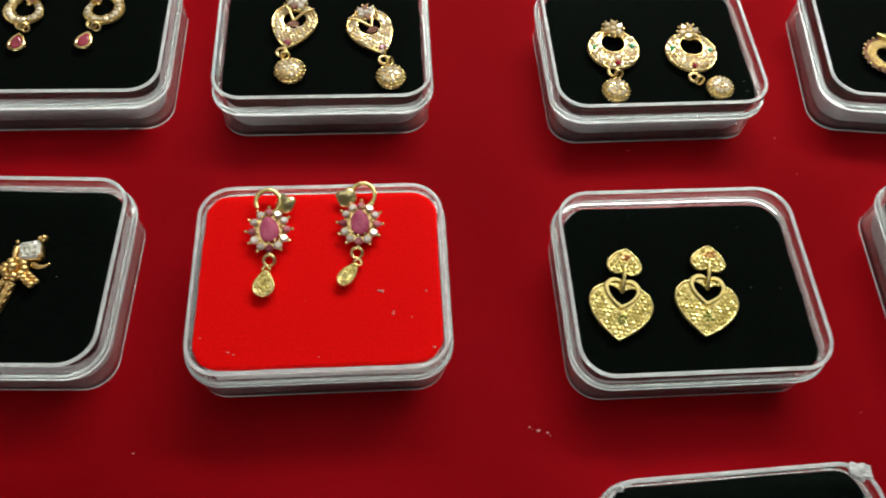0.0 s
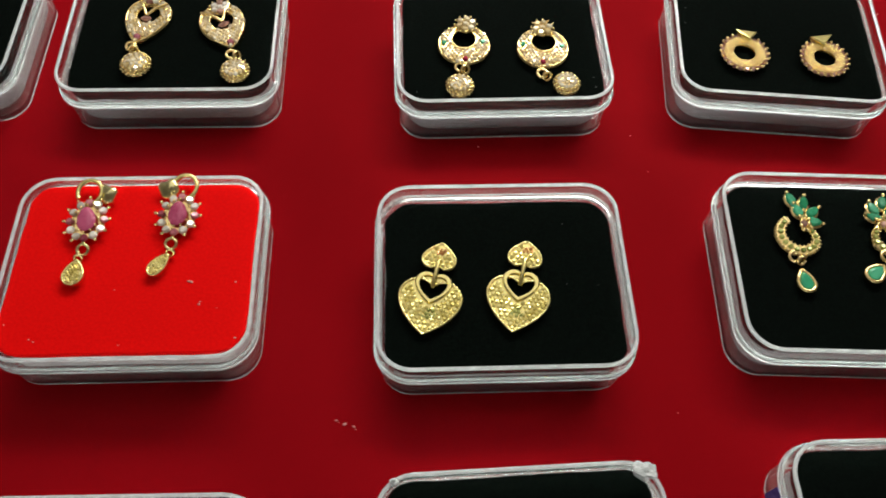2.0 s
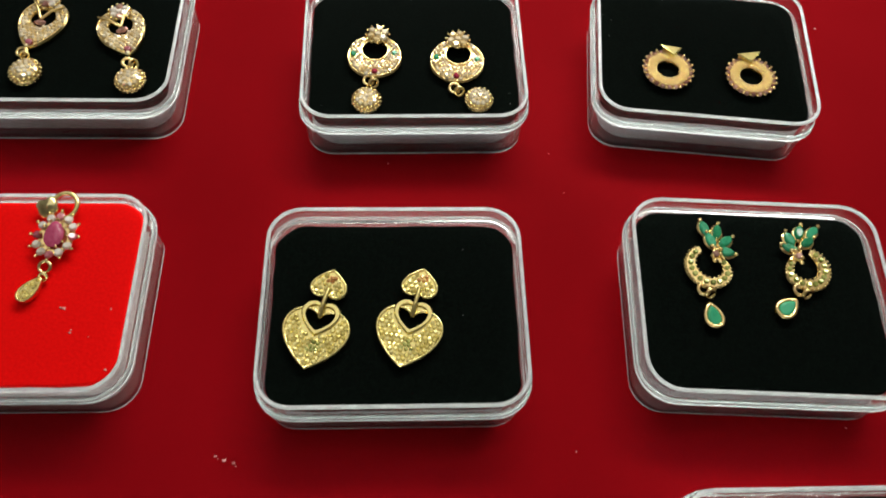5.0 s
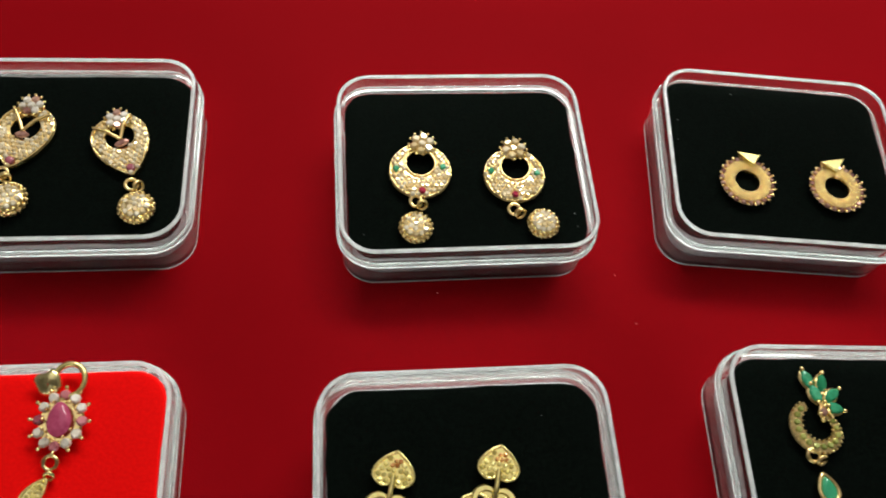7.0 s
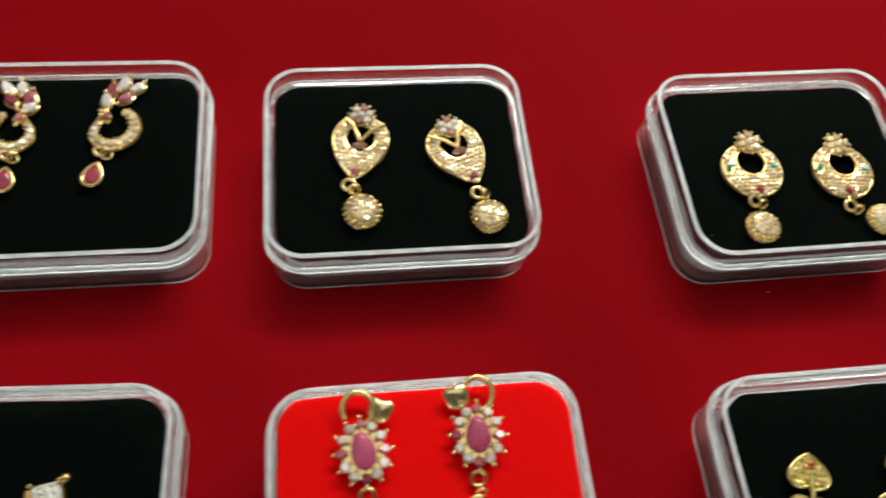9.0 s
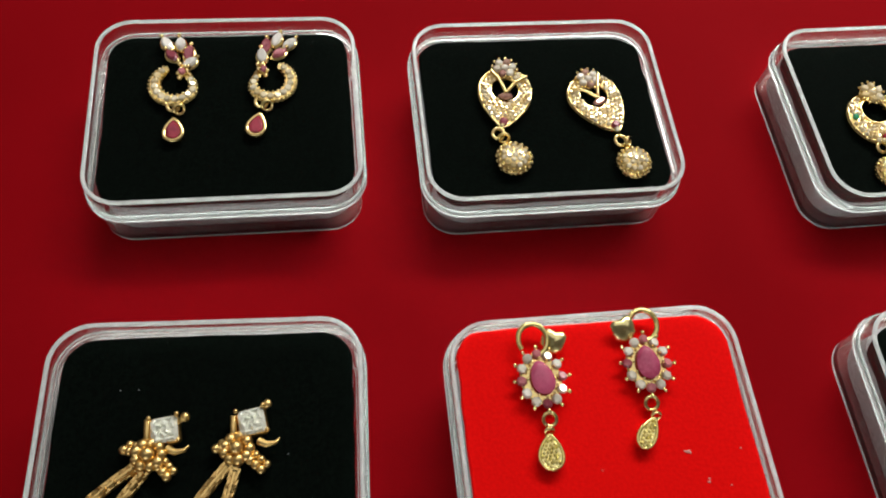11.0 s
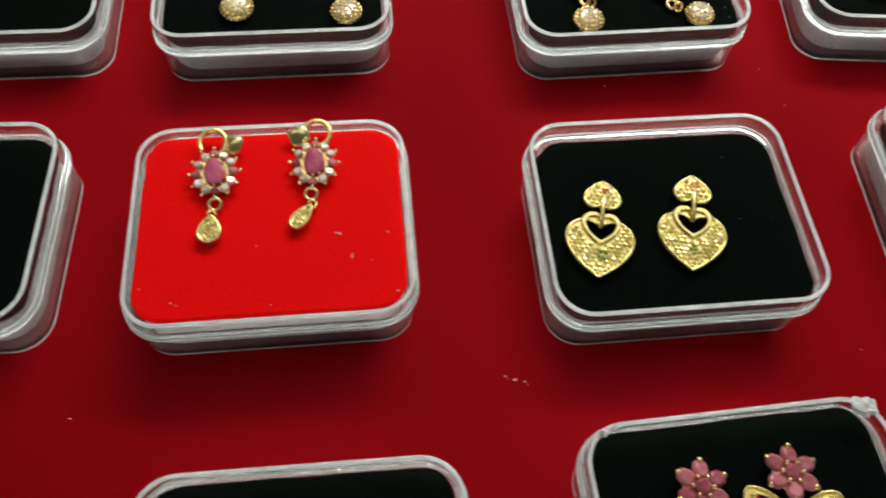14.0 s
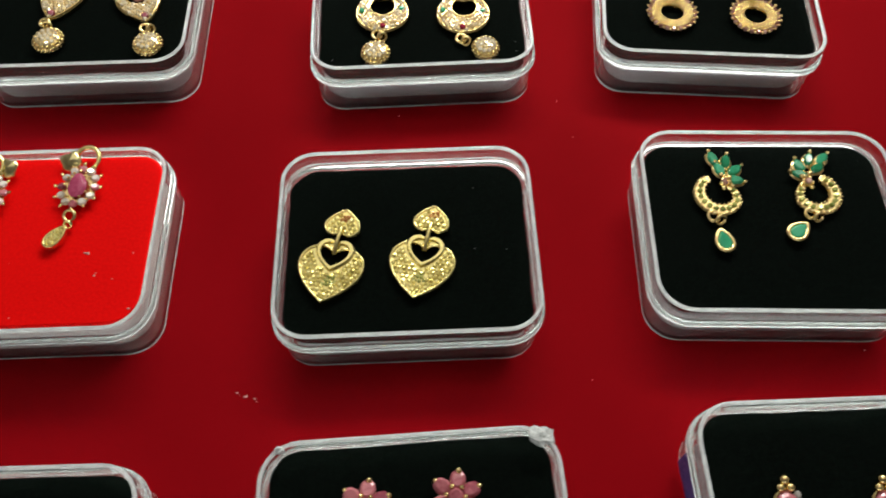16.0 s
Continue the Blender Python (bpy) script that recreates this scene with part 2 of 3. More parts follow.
OLIVE_STONE = stone_material("olive_stone", (0.52, 0.55, 0.16), (0.22, 0.26, 0.05), 0.16, 0.25)
YELLOW_STONE = stone_material("yellow_stone", (0.96, 0.86, 0.36), (0.62, 0.52, 0.14), 0.3, 0.6)
AMBER_STONE = stone_material("amber_stone", (0.80, 0.42, 0.14), (0.42, 0.16, 0.04), 0.16, 0.3)
RUBY = stone_material("ruby_stone", (0.40, 0.03, 0.065), (0.2, 0.01, 0.03), 0.16)
PINK_RUBY = stone_material("rose_ruby_stone", (0.58, 0.20, 0.22), (0.28, 0.055, 0.08), 0.12)
stone_pink = stone_material("blush_stone", (0.74, 0.46, 0.36), (0.34, 0.15, 0.13), 0.1, 0.5)
CHAMPAGNE = stone_material("champagne_stone", (0.97, 0.94, 0.84), (0.70, 0.66, 0.54), 0.1, 0.25)
ROSE = stone_material("rose_cabochon", (0.56, 0.10, 0.20), (0.38, 0.045, 0.11), 0.22)
EMERALD = stone_material("emerald_stone", (0.05, 0.42, 0.21), (0.012, 0.20, 0.08), 0.2)


# ---- jewellery shapes ----
def turned(p, deg):
    a = radians(deg)
    return (p[0] * math.cos(a) - p[1] * math.sin(a), p[0] * math.sin(a) + p[1] * math.cos(a))


def ellipse(rx, ry, n=24):
    return [(rx * math.cos(math.tau * k / n), ry * math.sin(math.tau * k / n)) for k in range(n)]


def heart(w, h, n=48):
    """A heart whose tip points down, centred on its box."""
    half = []
    for p in (((0, -0.5), (-0.28, -0.33), (-0.53, -0.05), (-0.5, 0.2)), ((-0.5, 0.2), (-0.47, 0.44), (-0.16, 0.58), (0, 0.36))):
        for k in range(n // 4):
            t = k / (n // 4)
            c = ((1 - t) ** 3, 3 * t * (1 - t) ** 2, 3 * t * t * (1 - t), t ** 3)
            half.append((w * sum(q * v[0] for q, v in zip(c, p)), h * sum(q * v[1] for q, v in zip(c, p))))
    return half + [(0, 0.36 * h)] + [(-x, y) for x, y in half[:0:-1]]


def pear(w, h, n=20):
    """A drop whose point is up."""
    pts = []
    for k in range(n):
        t = math.tau * k / n
        c = math.cos(t)
        pts.append((-w / 2 * math.sin(t) * math.sin(t / 2) ** 0.75 * 1.08, h / 2 * c))
    return pts


def marquise(w, h, n=16):
    pts = []
    for k in range(n):
        t = math.tau * k / n
        pts.append((w / 2 * math.sin(t) * abs(math.sin(t)) ** 0.35 * -1, h / 2 * math.cos(t)))
    return pts


def around(outline, center, n=48):
    """The outline met by n rays from a centre inside it."""
    ang = np.array([math.atan2(y - center[1], x - center[0]) for x, y in outline])
    rad = np.array([math.hypot(x - center[0], y - center[1]) for x, y in outline])
    order = np.argsort(ang)
    want = np.array([-math.pi + math.tau * k / n for k in range(n)])
    got = np.interp(want, ang[order], rad[order], period=math.tau)
    return [(center[0] + r * math.cos(a), center[1] + r * math.sin(a)) for a, r in zip(want, got)]


def inset(outline, center, gap):
    out = []
    for x, y in outline:
        r = math.hypot(x - center[0], y - center[1])
        k = max(r - gap, 0.05) / max(r, 0.05)
        out.append((center[0] + (x - center[0]) * k, center[1] + (y - center[1]) * k))
    return out


def at_z(outline, z):
    return [(x, y, z) for x, y in outline]


def plate(bm, outline, z0, z1, edge=0.3, center=(0, 0)):
    loft(bm, [at_z(outline, z0), at_z(outline, z1 - edge), at_z(inset(outline, center, edge), z1)])


def holed_plate(bm, outer, inner, center, z0, z1, edge=0.3, dome=0.0):
    mid = [((a[0] + b[0]) / 2, (a[1] + b[1]) / 2) for a, b in zip(outer, inner)]
    rings = [at_z(outer, z0), at_z(outer, z1 - edge), at_z(inset(outer, center, edge), z1), at_z(mid, z1 + dome),
             at_z(inset(inner, center, -edge * 0.6), z1), at_z(inner, z1 - edge), at_z(inner, z0)]
    loft(bm, rings, close=True)


def ball(bm, x, y, z, r, flat=1.0):
    bmesh.ops.create_uvsphere(bm, u_segments=10, v_segments=7, radius=r, matrix=Matrix.Translation((x, y, z)) @ Matrix.Diagonal((1, 1, flat, 1)))


def gem(bm, outline, x, y, z, high, turn=0):
    """A faceted stone on an outline: pavilion, girdle and table."""
    spun = [turned(p, turn) for p in outline]
    rings = []
    for k, dz in ((0.75, 0), (1.0, 0.45), (0.86, 0.8), (0.62, 1.0)):
        lean = dz * 0.16
        tx, ty = lean * math.sin(12.9 * x + 7.8 * y), lean * math.cos(9.1 * x - 5.3 * y)
        rings.append([(x + px * k, y + py * k, z + dz * high + tx * px + ty * py) for px, py in spun])
    loft(bm, rings)


def tube(bm, pts, r, sides=9, closed=False, r_end=None):
    pts = [Vector(p) for p in pts]
    n = len(pts)
    rings = []
    for i, p in enumerate(pts):
        a = pts[(i - 1) % n] if closed or i else p
        b = pts[(i + 1) % n] if closed or i < n - 1 else p
        way = (b - a).normalized()
        side = way.cross(Vector((0, 0, 1)))
        side = side.normalized() if side.length > 0.1 else Vector((1, 0, 0))
        up = side.cross(way).normalized()
        rr = r if r_end is None else r + (r_end - r) * i / (n - 1)
        rings.append([p + (side * math.cos(math.tau * k / sides) + up * math.sin(math.tau * k / sides)) * rr for k in range(sides)])
    loft(bm, rings, cap=not closed, close=closed)


def loop(bm, x, y, z, big, small, tilt=0.0, turn=0.0, n=20):
    """A wire ring, tilted out of the flat about its x axis and turned."""
    m = Matrix.Translation((x, y, z)) @ Euler((radians(tilt), 0, radians(turn))).to_matrix().to_4x4()
    tube(bm, [m @ Vector((big * math.cos(math.tau * k / n), big * math.sin(math.tau * k / n), 0)) for k in range(n)], small, 9, True)


def inside(p, outline):
    hit = False
    for (x0, y0), (x1, y1) in zip(outline, outline[1:] + outline[:1]):
        if (y0 > p[1]) != (y1 > p[1]) and p[0] < (x1 - x0) * (p[1] - y0) / (y1 - y0) + x0:
            hit = not hit
    return hit


STONE_MESHES = {}


def stone_mesh(mat, r):
    key = (mat.name, r)
    if key not in STONE_MESHES:
        bm = bmesh.new()
        loft(bm, [[(f * r * math.cos(math.tau * j / 6), f * r * math.sin(math.tau * j / 6), z) for j in range(6)] for f, z in ((1.0, -0.3), (0.97, 0.12), (0.55, 0.42))])
        bmesh.ops.scale(bm, vec=(MM, MM, MM), verts=bm.verts)
        bmesh.ops.recalc_face_normals(bm, faces=bm.faces)
        mesh = bpy.data.meshes.new("stone")
        bm.to_mesh(mesh)
        bm.free()
        mesh.materials.append(mat)
        STONE_MESHES[key] = mesh
    return STONE_MESHES[key]


def pave(parent, mat, outline, hole, center, z, pitch, r, rng, edge=0.5, skip=()):
    """Small set stones in staggered rows within an outline, each one a part of its plate."""
    outer = inset(outline, center, edge)
    inner = inset(hole, center, -0.6) if hole else None
    xs, ys = [p[0] for p in outline], [p[1] for p in outline]
    row, y = 0, min(ys)
    while y < max(ys):
        x = min(xs) + (row % 2) * pitch / 2
        while x < max(xs):
            p = (x + rng.uniform(-0.1, 0.1), y + rng.uniform(-0.1, 0.1))
            if inside(p, outer) and not (inner and inside(p, inner)) and all(math.hypot(p[0] - a, p[1] - b) > c for a, b, c in skip):
                ob = new("stone", stone_mesh(mat, r))
                ob.parent = parent
                ob.location = (p[0] * MM, p[1] * MM, z * MM)
                ob.rotation_euler = (rng.uniform(-0.22, 0.22), rng.uniform(-0.22, 0.22), rng.uniform(0, 1))
                k = rng.uniform(0.88, 1.08)
                ob.scale = (k, k, 1)
            x += pitch
        y += pitch * 0.87
        row += 1


def earring(label, key, lx, ly, turn=0.0, lift=0.0, group=""):
    x, y, a = PLACES[key]
    ob = new("earring")
    pad_top = 13.4 if key == "R" else PAD
    ob.matrix_world = pose(x * MM, y * MM, 0, 0, 0, a) @ pose(lx * MM, ly * MM, (pad_top + lift) * MM, 0, 0, turn)
    return tagged(ob, label, "earring", group)


def shape(name, mat, parent, make, label="", smooth=True):
    bm = bmesh.new()
    make(bm)
    return part(name, bm, mat, parent, label, smooth)


def beaded_dome(parent, x, y, r, rng, stone=WHITE_STONE):
    """A round drop: stepped dome of gold grains with set stones on its crown."""
    def base(bm):
        rings = []
        for k, z in ((0.7, 0.0), (1.0, 0.9), (0.97, 1.5), (0.75, 2.4), (0.4, 2.9)):
            rings.append([(x + px * k, y + py * k, z) for px, py in ellipse(r, r, 20)])
        loft(bm, rings)

    def grains(bm):
        for rows, (k, z) in enumerate(((0.9, 0.75), (0.93, 1.4), (0.83, 2.0))):
            n = 22 - 3 * rows
            for j in range(n):
                a = math.tau * (j + rows * 0.5) / n
                ball(bm, x + r * k * math.cos(a), y + r * k * math.sin(a), z, 0.5)

    def crown():
        for ring, n in ((0.0, 1), (0.32, 6), (0.6, 11)):
            for j in range(n):
                a = math.tau * j / n + ring
                ob = new("stone", stone_mesh(stone, 0.66))
                ob.parent = dome
                ob.location = ((x + r * ring * math.cos(a)) * MM, (y + r * ring * math.sin(a)) * MM, (2.95 - ring * ring * 1.2) * MM)
                ob.rotation_euler = (-ring * 0.6 * math.sin(a) + rng.uniform(-0.2, 0.2), ring * 0.6 * math.cos(a) + rng.uniform(-0.2, 0.2), rng.uniform(0, 1))
    dome = shape("drop", GOLD, parent, base, "round beaded gold drop")
    tagged(shape("grain_band", GOLD, dome, grains), kind="stuff")
    crown()


def links(parent, x, y, turn=0.0):
    def make(bm):
        loop(bm, x - 0.5, y + 0.5, 1.0, 1.2, 0.46, 12, turn)
    def make2(bm):
        loop(bm, x + 0.75, y - 0.6, 1.2, 1.05, 0.42, 60, turn + 20)
    shape("jump_ring", GOLD, parent, make)
    shape("drop_ring", GOLD, parent, make2)


def blossom(parent, x, y, r, rng, stone, other):
    """A stud head: six round stones about a middle one, with gold claws between."""
    def claws(bm):
        plate(bm, [(x + a, y + b) for a, b in ellipse(r * 0.85, r * 0.85, 18)], 0.4, 1.9, 0.3, (x, y))
        for j in range(12):
            a = math.tau * j / 12
            ball(bm, x + r * 1.02 * math.cos(a), y + r * 1.02 * math.sin(a), 2.2, 0.34)
    head = shape("stud_head", GOLD, parent, claws)
    for j in range(7):
        a = math.tau * j / 6 + 0.3
        q = 0.0 if j == 6 else r * 0.64
        px, py = x + q * math.cos(a), y + q * math.sin(a)
        mat = other if j in (1, 4) else stone
        shape("petal_stone", mat, head, lambda bm: gem(bm, ellipse(r * 0.33, r * 0.33, 8), px, py, 1.85, 0.95, rng.uniform(0, 40)), smooth=False)


# ---- heart earrings ----
def heart_earring(lx, ly, turn, seed):
    rng = random.Random(seed)
    top = earring("yellow gold heart drop earring set with tiny stones", "H", lx, ly, turn, group="pair of heart earrings")
    big = [(x, y - 4.2) for x, y in heart(13.9, 13.6, 96)]
    hole = [(x, y + 0.2) for x, y in heart(5.9, 5.6, 96)]
    mid = (0.0, 0.2)
    outer, inner = around(big, mid), around(hole, mid)
    rim = around([(x, y + 0.2) for x, y in heart(8.2, 8.0, 96)], mid)
    body = shape("large_heart", PALE_GOLD, top, lambda bm: holed_plate(bm, outer, inner, mid, 0.1, 1.3, 0.35))
    shape("heart_rim", PALE_GOLD, body, lambda bm: holed_plate(bm, rim, inner, mid, 1.2, 1.85, 0.3), "plain polished inner rim")
    shape("edge_wire", PALE_GOLD, body, lambda bm: tube(bm, at_z(inset(outer, mid, 0.25), 1.3), 0.33, 9, True))
    pave(body, YELLOW_STONE, outer, rim, mid, 1.35, 1.04, 0.55, rng, 0.7, [(0.4, -6.2, 1.3)])
    pave(body, OLIVE_STONE, [(x + 0.4, y - 6.2) for x, y in ellipse(1.5, 1.5, 12)], None, (0.4, -6.2), 1.4, 0.95, 0.45, rng, 0.1)
    small = [(x, 8.1 - y) for x, y in heart(7.8, 6.9, 64)][::-1]
    head = shape("small_heart", PALE_GOLD, top, lambda bm: plate(bm, around(small, (0, 8.1)), 0.5, 1.8, 0.35, (0, 8.1)))
    shape("edge_wire", PALE_GOLD, head, lambda bm: tube(bm, at_z(inset(around(small, (0, 8.1)), (0, 8.1), 0.25), 1.75), 0.3, 9, True))
    pave(head, YELLOW_STONE, around(small, (0, 8.1)), None, (0, 8.1), 1.9, 1.12, 0.52, rng, 0.6, [(0.3, 9.2, 1.1)])
    pave(head, AMBER_STONE, [(x + 0.3, y + 9.2) for x, y in ellipse(1.35, 1.35, 12)], None, (0.3, 9.2), 1.9, 1.0, 0.46, rng, 0.1)
    shape("link_bar", PALE_GOLD, top, lambda bm: tube(bm, [(0.1, 6.6, 2.2), (0.05, 4.2, 2.5), (0, 2.4, 2.3), (-0.05, 0.4, 1.2)], 0.52, 9))


heart_earring(-15.4, -3.0, -13.5, 1)
heart_earring(3.7, -2.9, -13.5, 2)


# ---- ruby cluster earrings on the red pad ----
def cluster_earring(lx, ly, turn, side, drop_at, drop_turn, drop_w, seed):
    rng = random.Random(seed)
    top = earring("gold earring with an oval ruby, clear stones and drop", "R", lx, ly, turn, group="pair of ruby cluster earrings")

    def seat(bm):
        plate(bm, ellipse(3.9, 4.6, 24), 0.3, 1.5, 0.3)
        for j in range(12):
            a = math.tau * (j + 0.5) / 12 + 0.26
            tube(bm, [(3.2 * math.cos(a), 3.8 * math.sin(a), 1.0), (5.0 * math.cos(a), 5.9 * math.sin(a), 1.7)], 0.3, 9)
            ball(bm, 5.1 * math.cos(a), 6.0 * math.sin(a), 1.8, 0.42)
            b = math.tau * j / 12
            ball(bm, 2.75 * math.cos(b), 3.55 * math.sin(b), 2.6, 0.3)
    head = shape("setting", GOLD, top, seat, "gold claw setting")
    for j in range(12):
        a = math.tau * j / 12 + math.pi / 2
        mat = PINK_RUBY if j % 3 == 0 else CHAMPAGNE
        shape("halo_stone", mat, head, lambda bm: gem(bm, ellipse(0.98, 0.98, 8), 3.75 * math.cos(a), 4.6 * math.sin(a), 1.3, 1.0, rng.uniform(0, 45)), smooth=False)
    shape("ruby", ROSE, head, lambda bm: gem(bm, [(px * (1 - 0.06 * py), py) for px, py in ellipse(2.1, 3.1, 20)], 0, 0.1, 1.9, 1.0, 8), "rose-red oval stone")

    def hook(bm):
        n = 22
        pts = []
        for k in range(n):
            a = radians(-110 + 320 * k / (n - 1))
            pts.append((-side * 0.2 + 2.7 * math.cos(a), 7.3 + 2.9 * math.sin(a), 2.0 + 0.5 * math.sin(a)))
        tube(bm, pts, 0.55, 9)
    shape("ear_hoop", PALE_GOLD, top, hook)

    def cap(bm):
        m = Matrix.Translation((side * 3.6, 6.9, 1.0)) @ Euler((radians(25), 0, radians(-25 * side))).to_matrix().to_4x4()
        leaf = [(-2.2, 1.5), (-1.2, 2.2), (0.1, 1.9), (1.4, 2.3), (2.3, 1.5), (2.2, -1.3), (1.2, -2.2), (-0.2, -2.5), (-1.5, -2.1), (-2.2, -1.1)]
        loft(bm, [[m @ Vector((x * k, y * k, z + 0.12 * x)) for x, y in leaf] for k, z in ((0.94, 0.2), (1.02, 0.6), (0.94, 1.05), (0.72, 1.4), (0.4, 1.62), (0.1, 1.7))])
    shape("clasp", LEAF_GOLD, top, cap, "leaf-shaped gold clasp")
    shape("jump_ring", GOLD, top, lambda bm: loop(bm, drop_at[0] * 0.25 + 0.2, -7.3, 1.2, 1.2, 0.4, 20))
    dx, dy = drop_at
    out = [turned(p, drop_turn) for p in pear(drop_w, 6.4, 24)]
    drop = shape("drop", LEAF_GOLD, top, lambda bm: plate(bm, [(dx + x, dy + y) for x, y in out], 0.2, 1.6, 0.3, (dx, dy)), "flat gold drop with grained face")
    shape("edge_wire", PALE_GOLD, drop, lambda bm: tube(bm, at_z([(dx + x * 0.93, dy + y * 0.93) for x, y in out], 1.5), 0.32, 9, True))
    pave(drop, YELLOW_STONE, [(dx + x, dy + y) for x, y in out], None, (dx, dy - 0.4), 1.65, 0.72, 0.36, rng, 0.55)
    shape("bail", GOLD, drop, lambda bm: loop(bm, dx + turned((0, 3.5), drop_turn)[0], dy + turned((0, 3.5), drop_turn)[1], 1.3, 0.8, 0.35, 55))


cluster_earring(-11.3, 10.7, 3, 1, (-1.2, -12.9), -8, 5.2, 3)
cluster_earring(8.7, 11.9, -4, -1, (-1.7, -12.6), -32, 3.8, 4)


# ---- crescent earrings ----
def crescent_earring(lx, ly, turn, bud, hole_at, ring_at, ball_at, ball_r, seed):
    rng = random.Random(seed)
    top = earring("gold crescent earring set with clear stones and a beaded drop", "C", lx, ly, turn, group="pair of crescent earrings")
    outer = around(ellipse(6.8, 6.9, 64), hole_at, 40)
    inner = around([(x + hole_at[0], y + hole_at[1]) for x, y in ellipse(3.3, 3.3, 48)], hole_at, 40)
    body = shape("crescent", GOLD, top, lambda bm: holed_plate(bm, outer, inner, hole_at, 0.3, 1.5, 0.4, 0.25))
    shape("edge_wire", GOLD, body, lambda bm: tube(bm, at_z(inset(outer, hole_at, 0.3), 1.45), 0.27, 9, True))
    shape("hole_wire", GOLD, body, lambda bm: tube(bm, at_z(inner, 1.6), 0.3, 9, True))
    marks = [(5.0, 0.6, 0.75, EMERALD), (-5.2, 0.4, 0.75, EMERALD), (0.1, -5.2, 0.85, RUBY)]
    pave(body, WHITE_STONE, outer, inner, hole_at, 1.75, 1.06, 0.56, rng, 0.55, [(a, b, 0.85) for a, b, _, _ in marks])
    for a, b, r, mat in marks:
        shape("accent_stone", mat, body, lambda bm: gem(bm, ellipse(r, r, 8), a, b, 1.6, 0.7, 10), smooth=False)
    blossom(top, bud[0], bud[1], 2.9, rng, WHITE_STONE, WHITE_STONE)
    links(top, ring_at[0], ring_at[1], 0)
    beaded_dome(top, ball_at[0], ball_at[1], ball_r, rng)


crescent_earring(-9.8, -1.9, 0, (0.8, 6.5), (0.1, 1.8), (-0.9, -8.0), (-1.8, -13.9), 3.6, 5)
crescent_earring(10.8, -3.5, -6, (-0.2, 6.4), (0.2, 1.9), (0.4, -9.0), (6.1, -11.7), 3.4, 6)


# ---- leaf earrings ----
def leaf_earring(lx, ly, turn, flip, bud, ring_at, ball_at, ball_r, seed):
    rng = random.Random(seed)
    top = earring("gold teardrop earring with stones, V bars and beaded drop", "B", lx, ly, turn, group="pair of teardrop earrings")
    body_line = [(x * 1.0, -y + 0.6) for x, y in pear(13.6, 16.4, 80)][::-1]
    hole_at = (0.1 * flip, 3.0)
    outer = around(body_line, hole_at, 44)
    inner = around([(x + hole_at[0], y + hole_at[1]) for x, y in ellipse(2.8, 2.9, 48)], hole_at, 44)
    body = shape("teardrop", GOLD, top, lambda bm: holed_plate(bm, outer, inner, hole_at, 0.3, 1.5, 0.4, 0.2))
    shape("edge_wire", GOLD, body, lambda bm: tube(bm, at_z(inset(outer, hole_at, 0.3), 1.45), 0.26, 9, True))
    pave(body, WHITE_STONE, outer, inner, hole_at, 1.7, 1.06, 0.56, rng, 0.55, [(0, -5.6, 0.9)])
    shape("accent_stone", PINK_RUBY, body, lambda bm: gem(bm, ellipse(0.95, 0.95, 8), 0, -5.7, 1.55, 0.8), smooth=False)
    shape("hole_stone", stone_pink, body, lambda bm: gem(bm, marquise(1.9, 3.2, 12), 0.1, 0.9, 1.5, 0.9, 90), smooth=False)
    for sx, sy in ((-4.4, 6.4), (3.5, 6.9)):
        shape("bar", GOLD, top, lambda bm: tube(bm, [(0.1, 1.7, 2.2), (sx * 0.45 * flip, 1.7 + (sy - 1.7) * 0.55, 2.8), (sx * flip, sy, 2.6)], 0.42, 9, False, 0.34))
    blossom(top, bud[0], bud[1], 2.7, rng, CHAMPAGNE, stone_pink)
    links(top, ring_at[0], ring_at[1], turn)
    beaded_dome(top, ball_at[0], ball_at[1], ball_r, rng)


leaf_earring(-8.2, 2.6, -11, -1, (-0.5, 8.3), (-0.4, -9.0), (2.7, -14.4), 3.9, 7)
leaf_earring(12.9, 0.3, 22, 1, (0.9, 7.0), (-0.5, -9.8), (-1.6, -15.2), 3.7, 8)


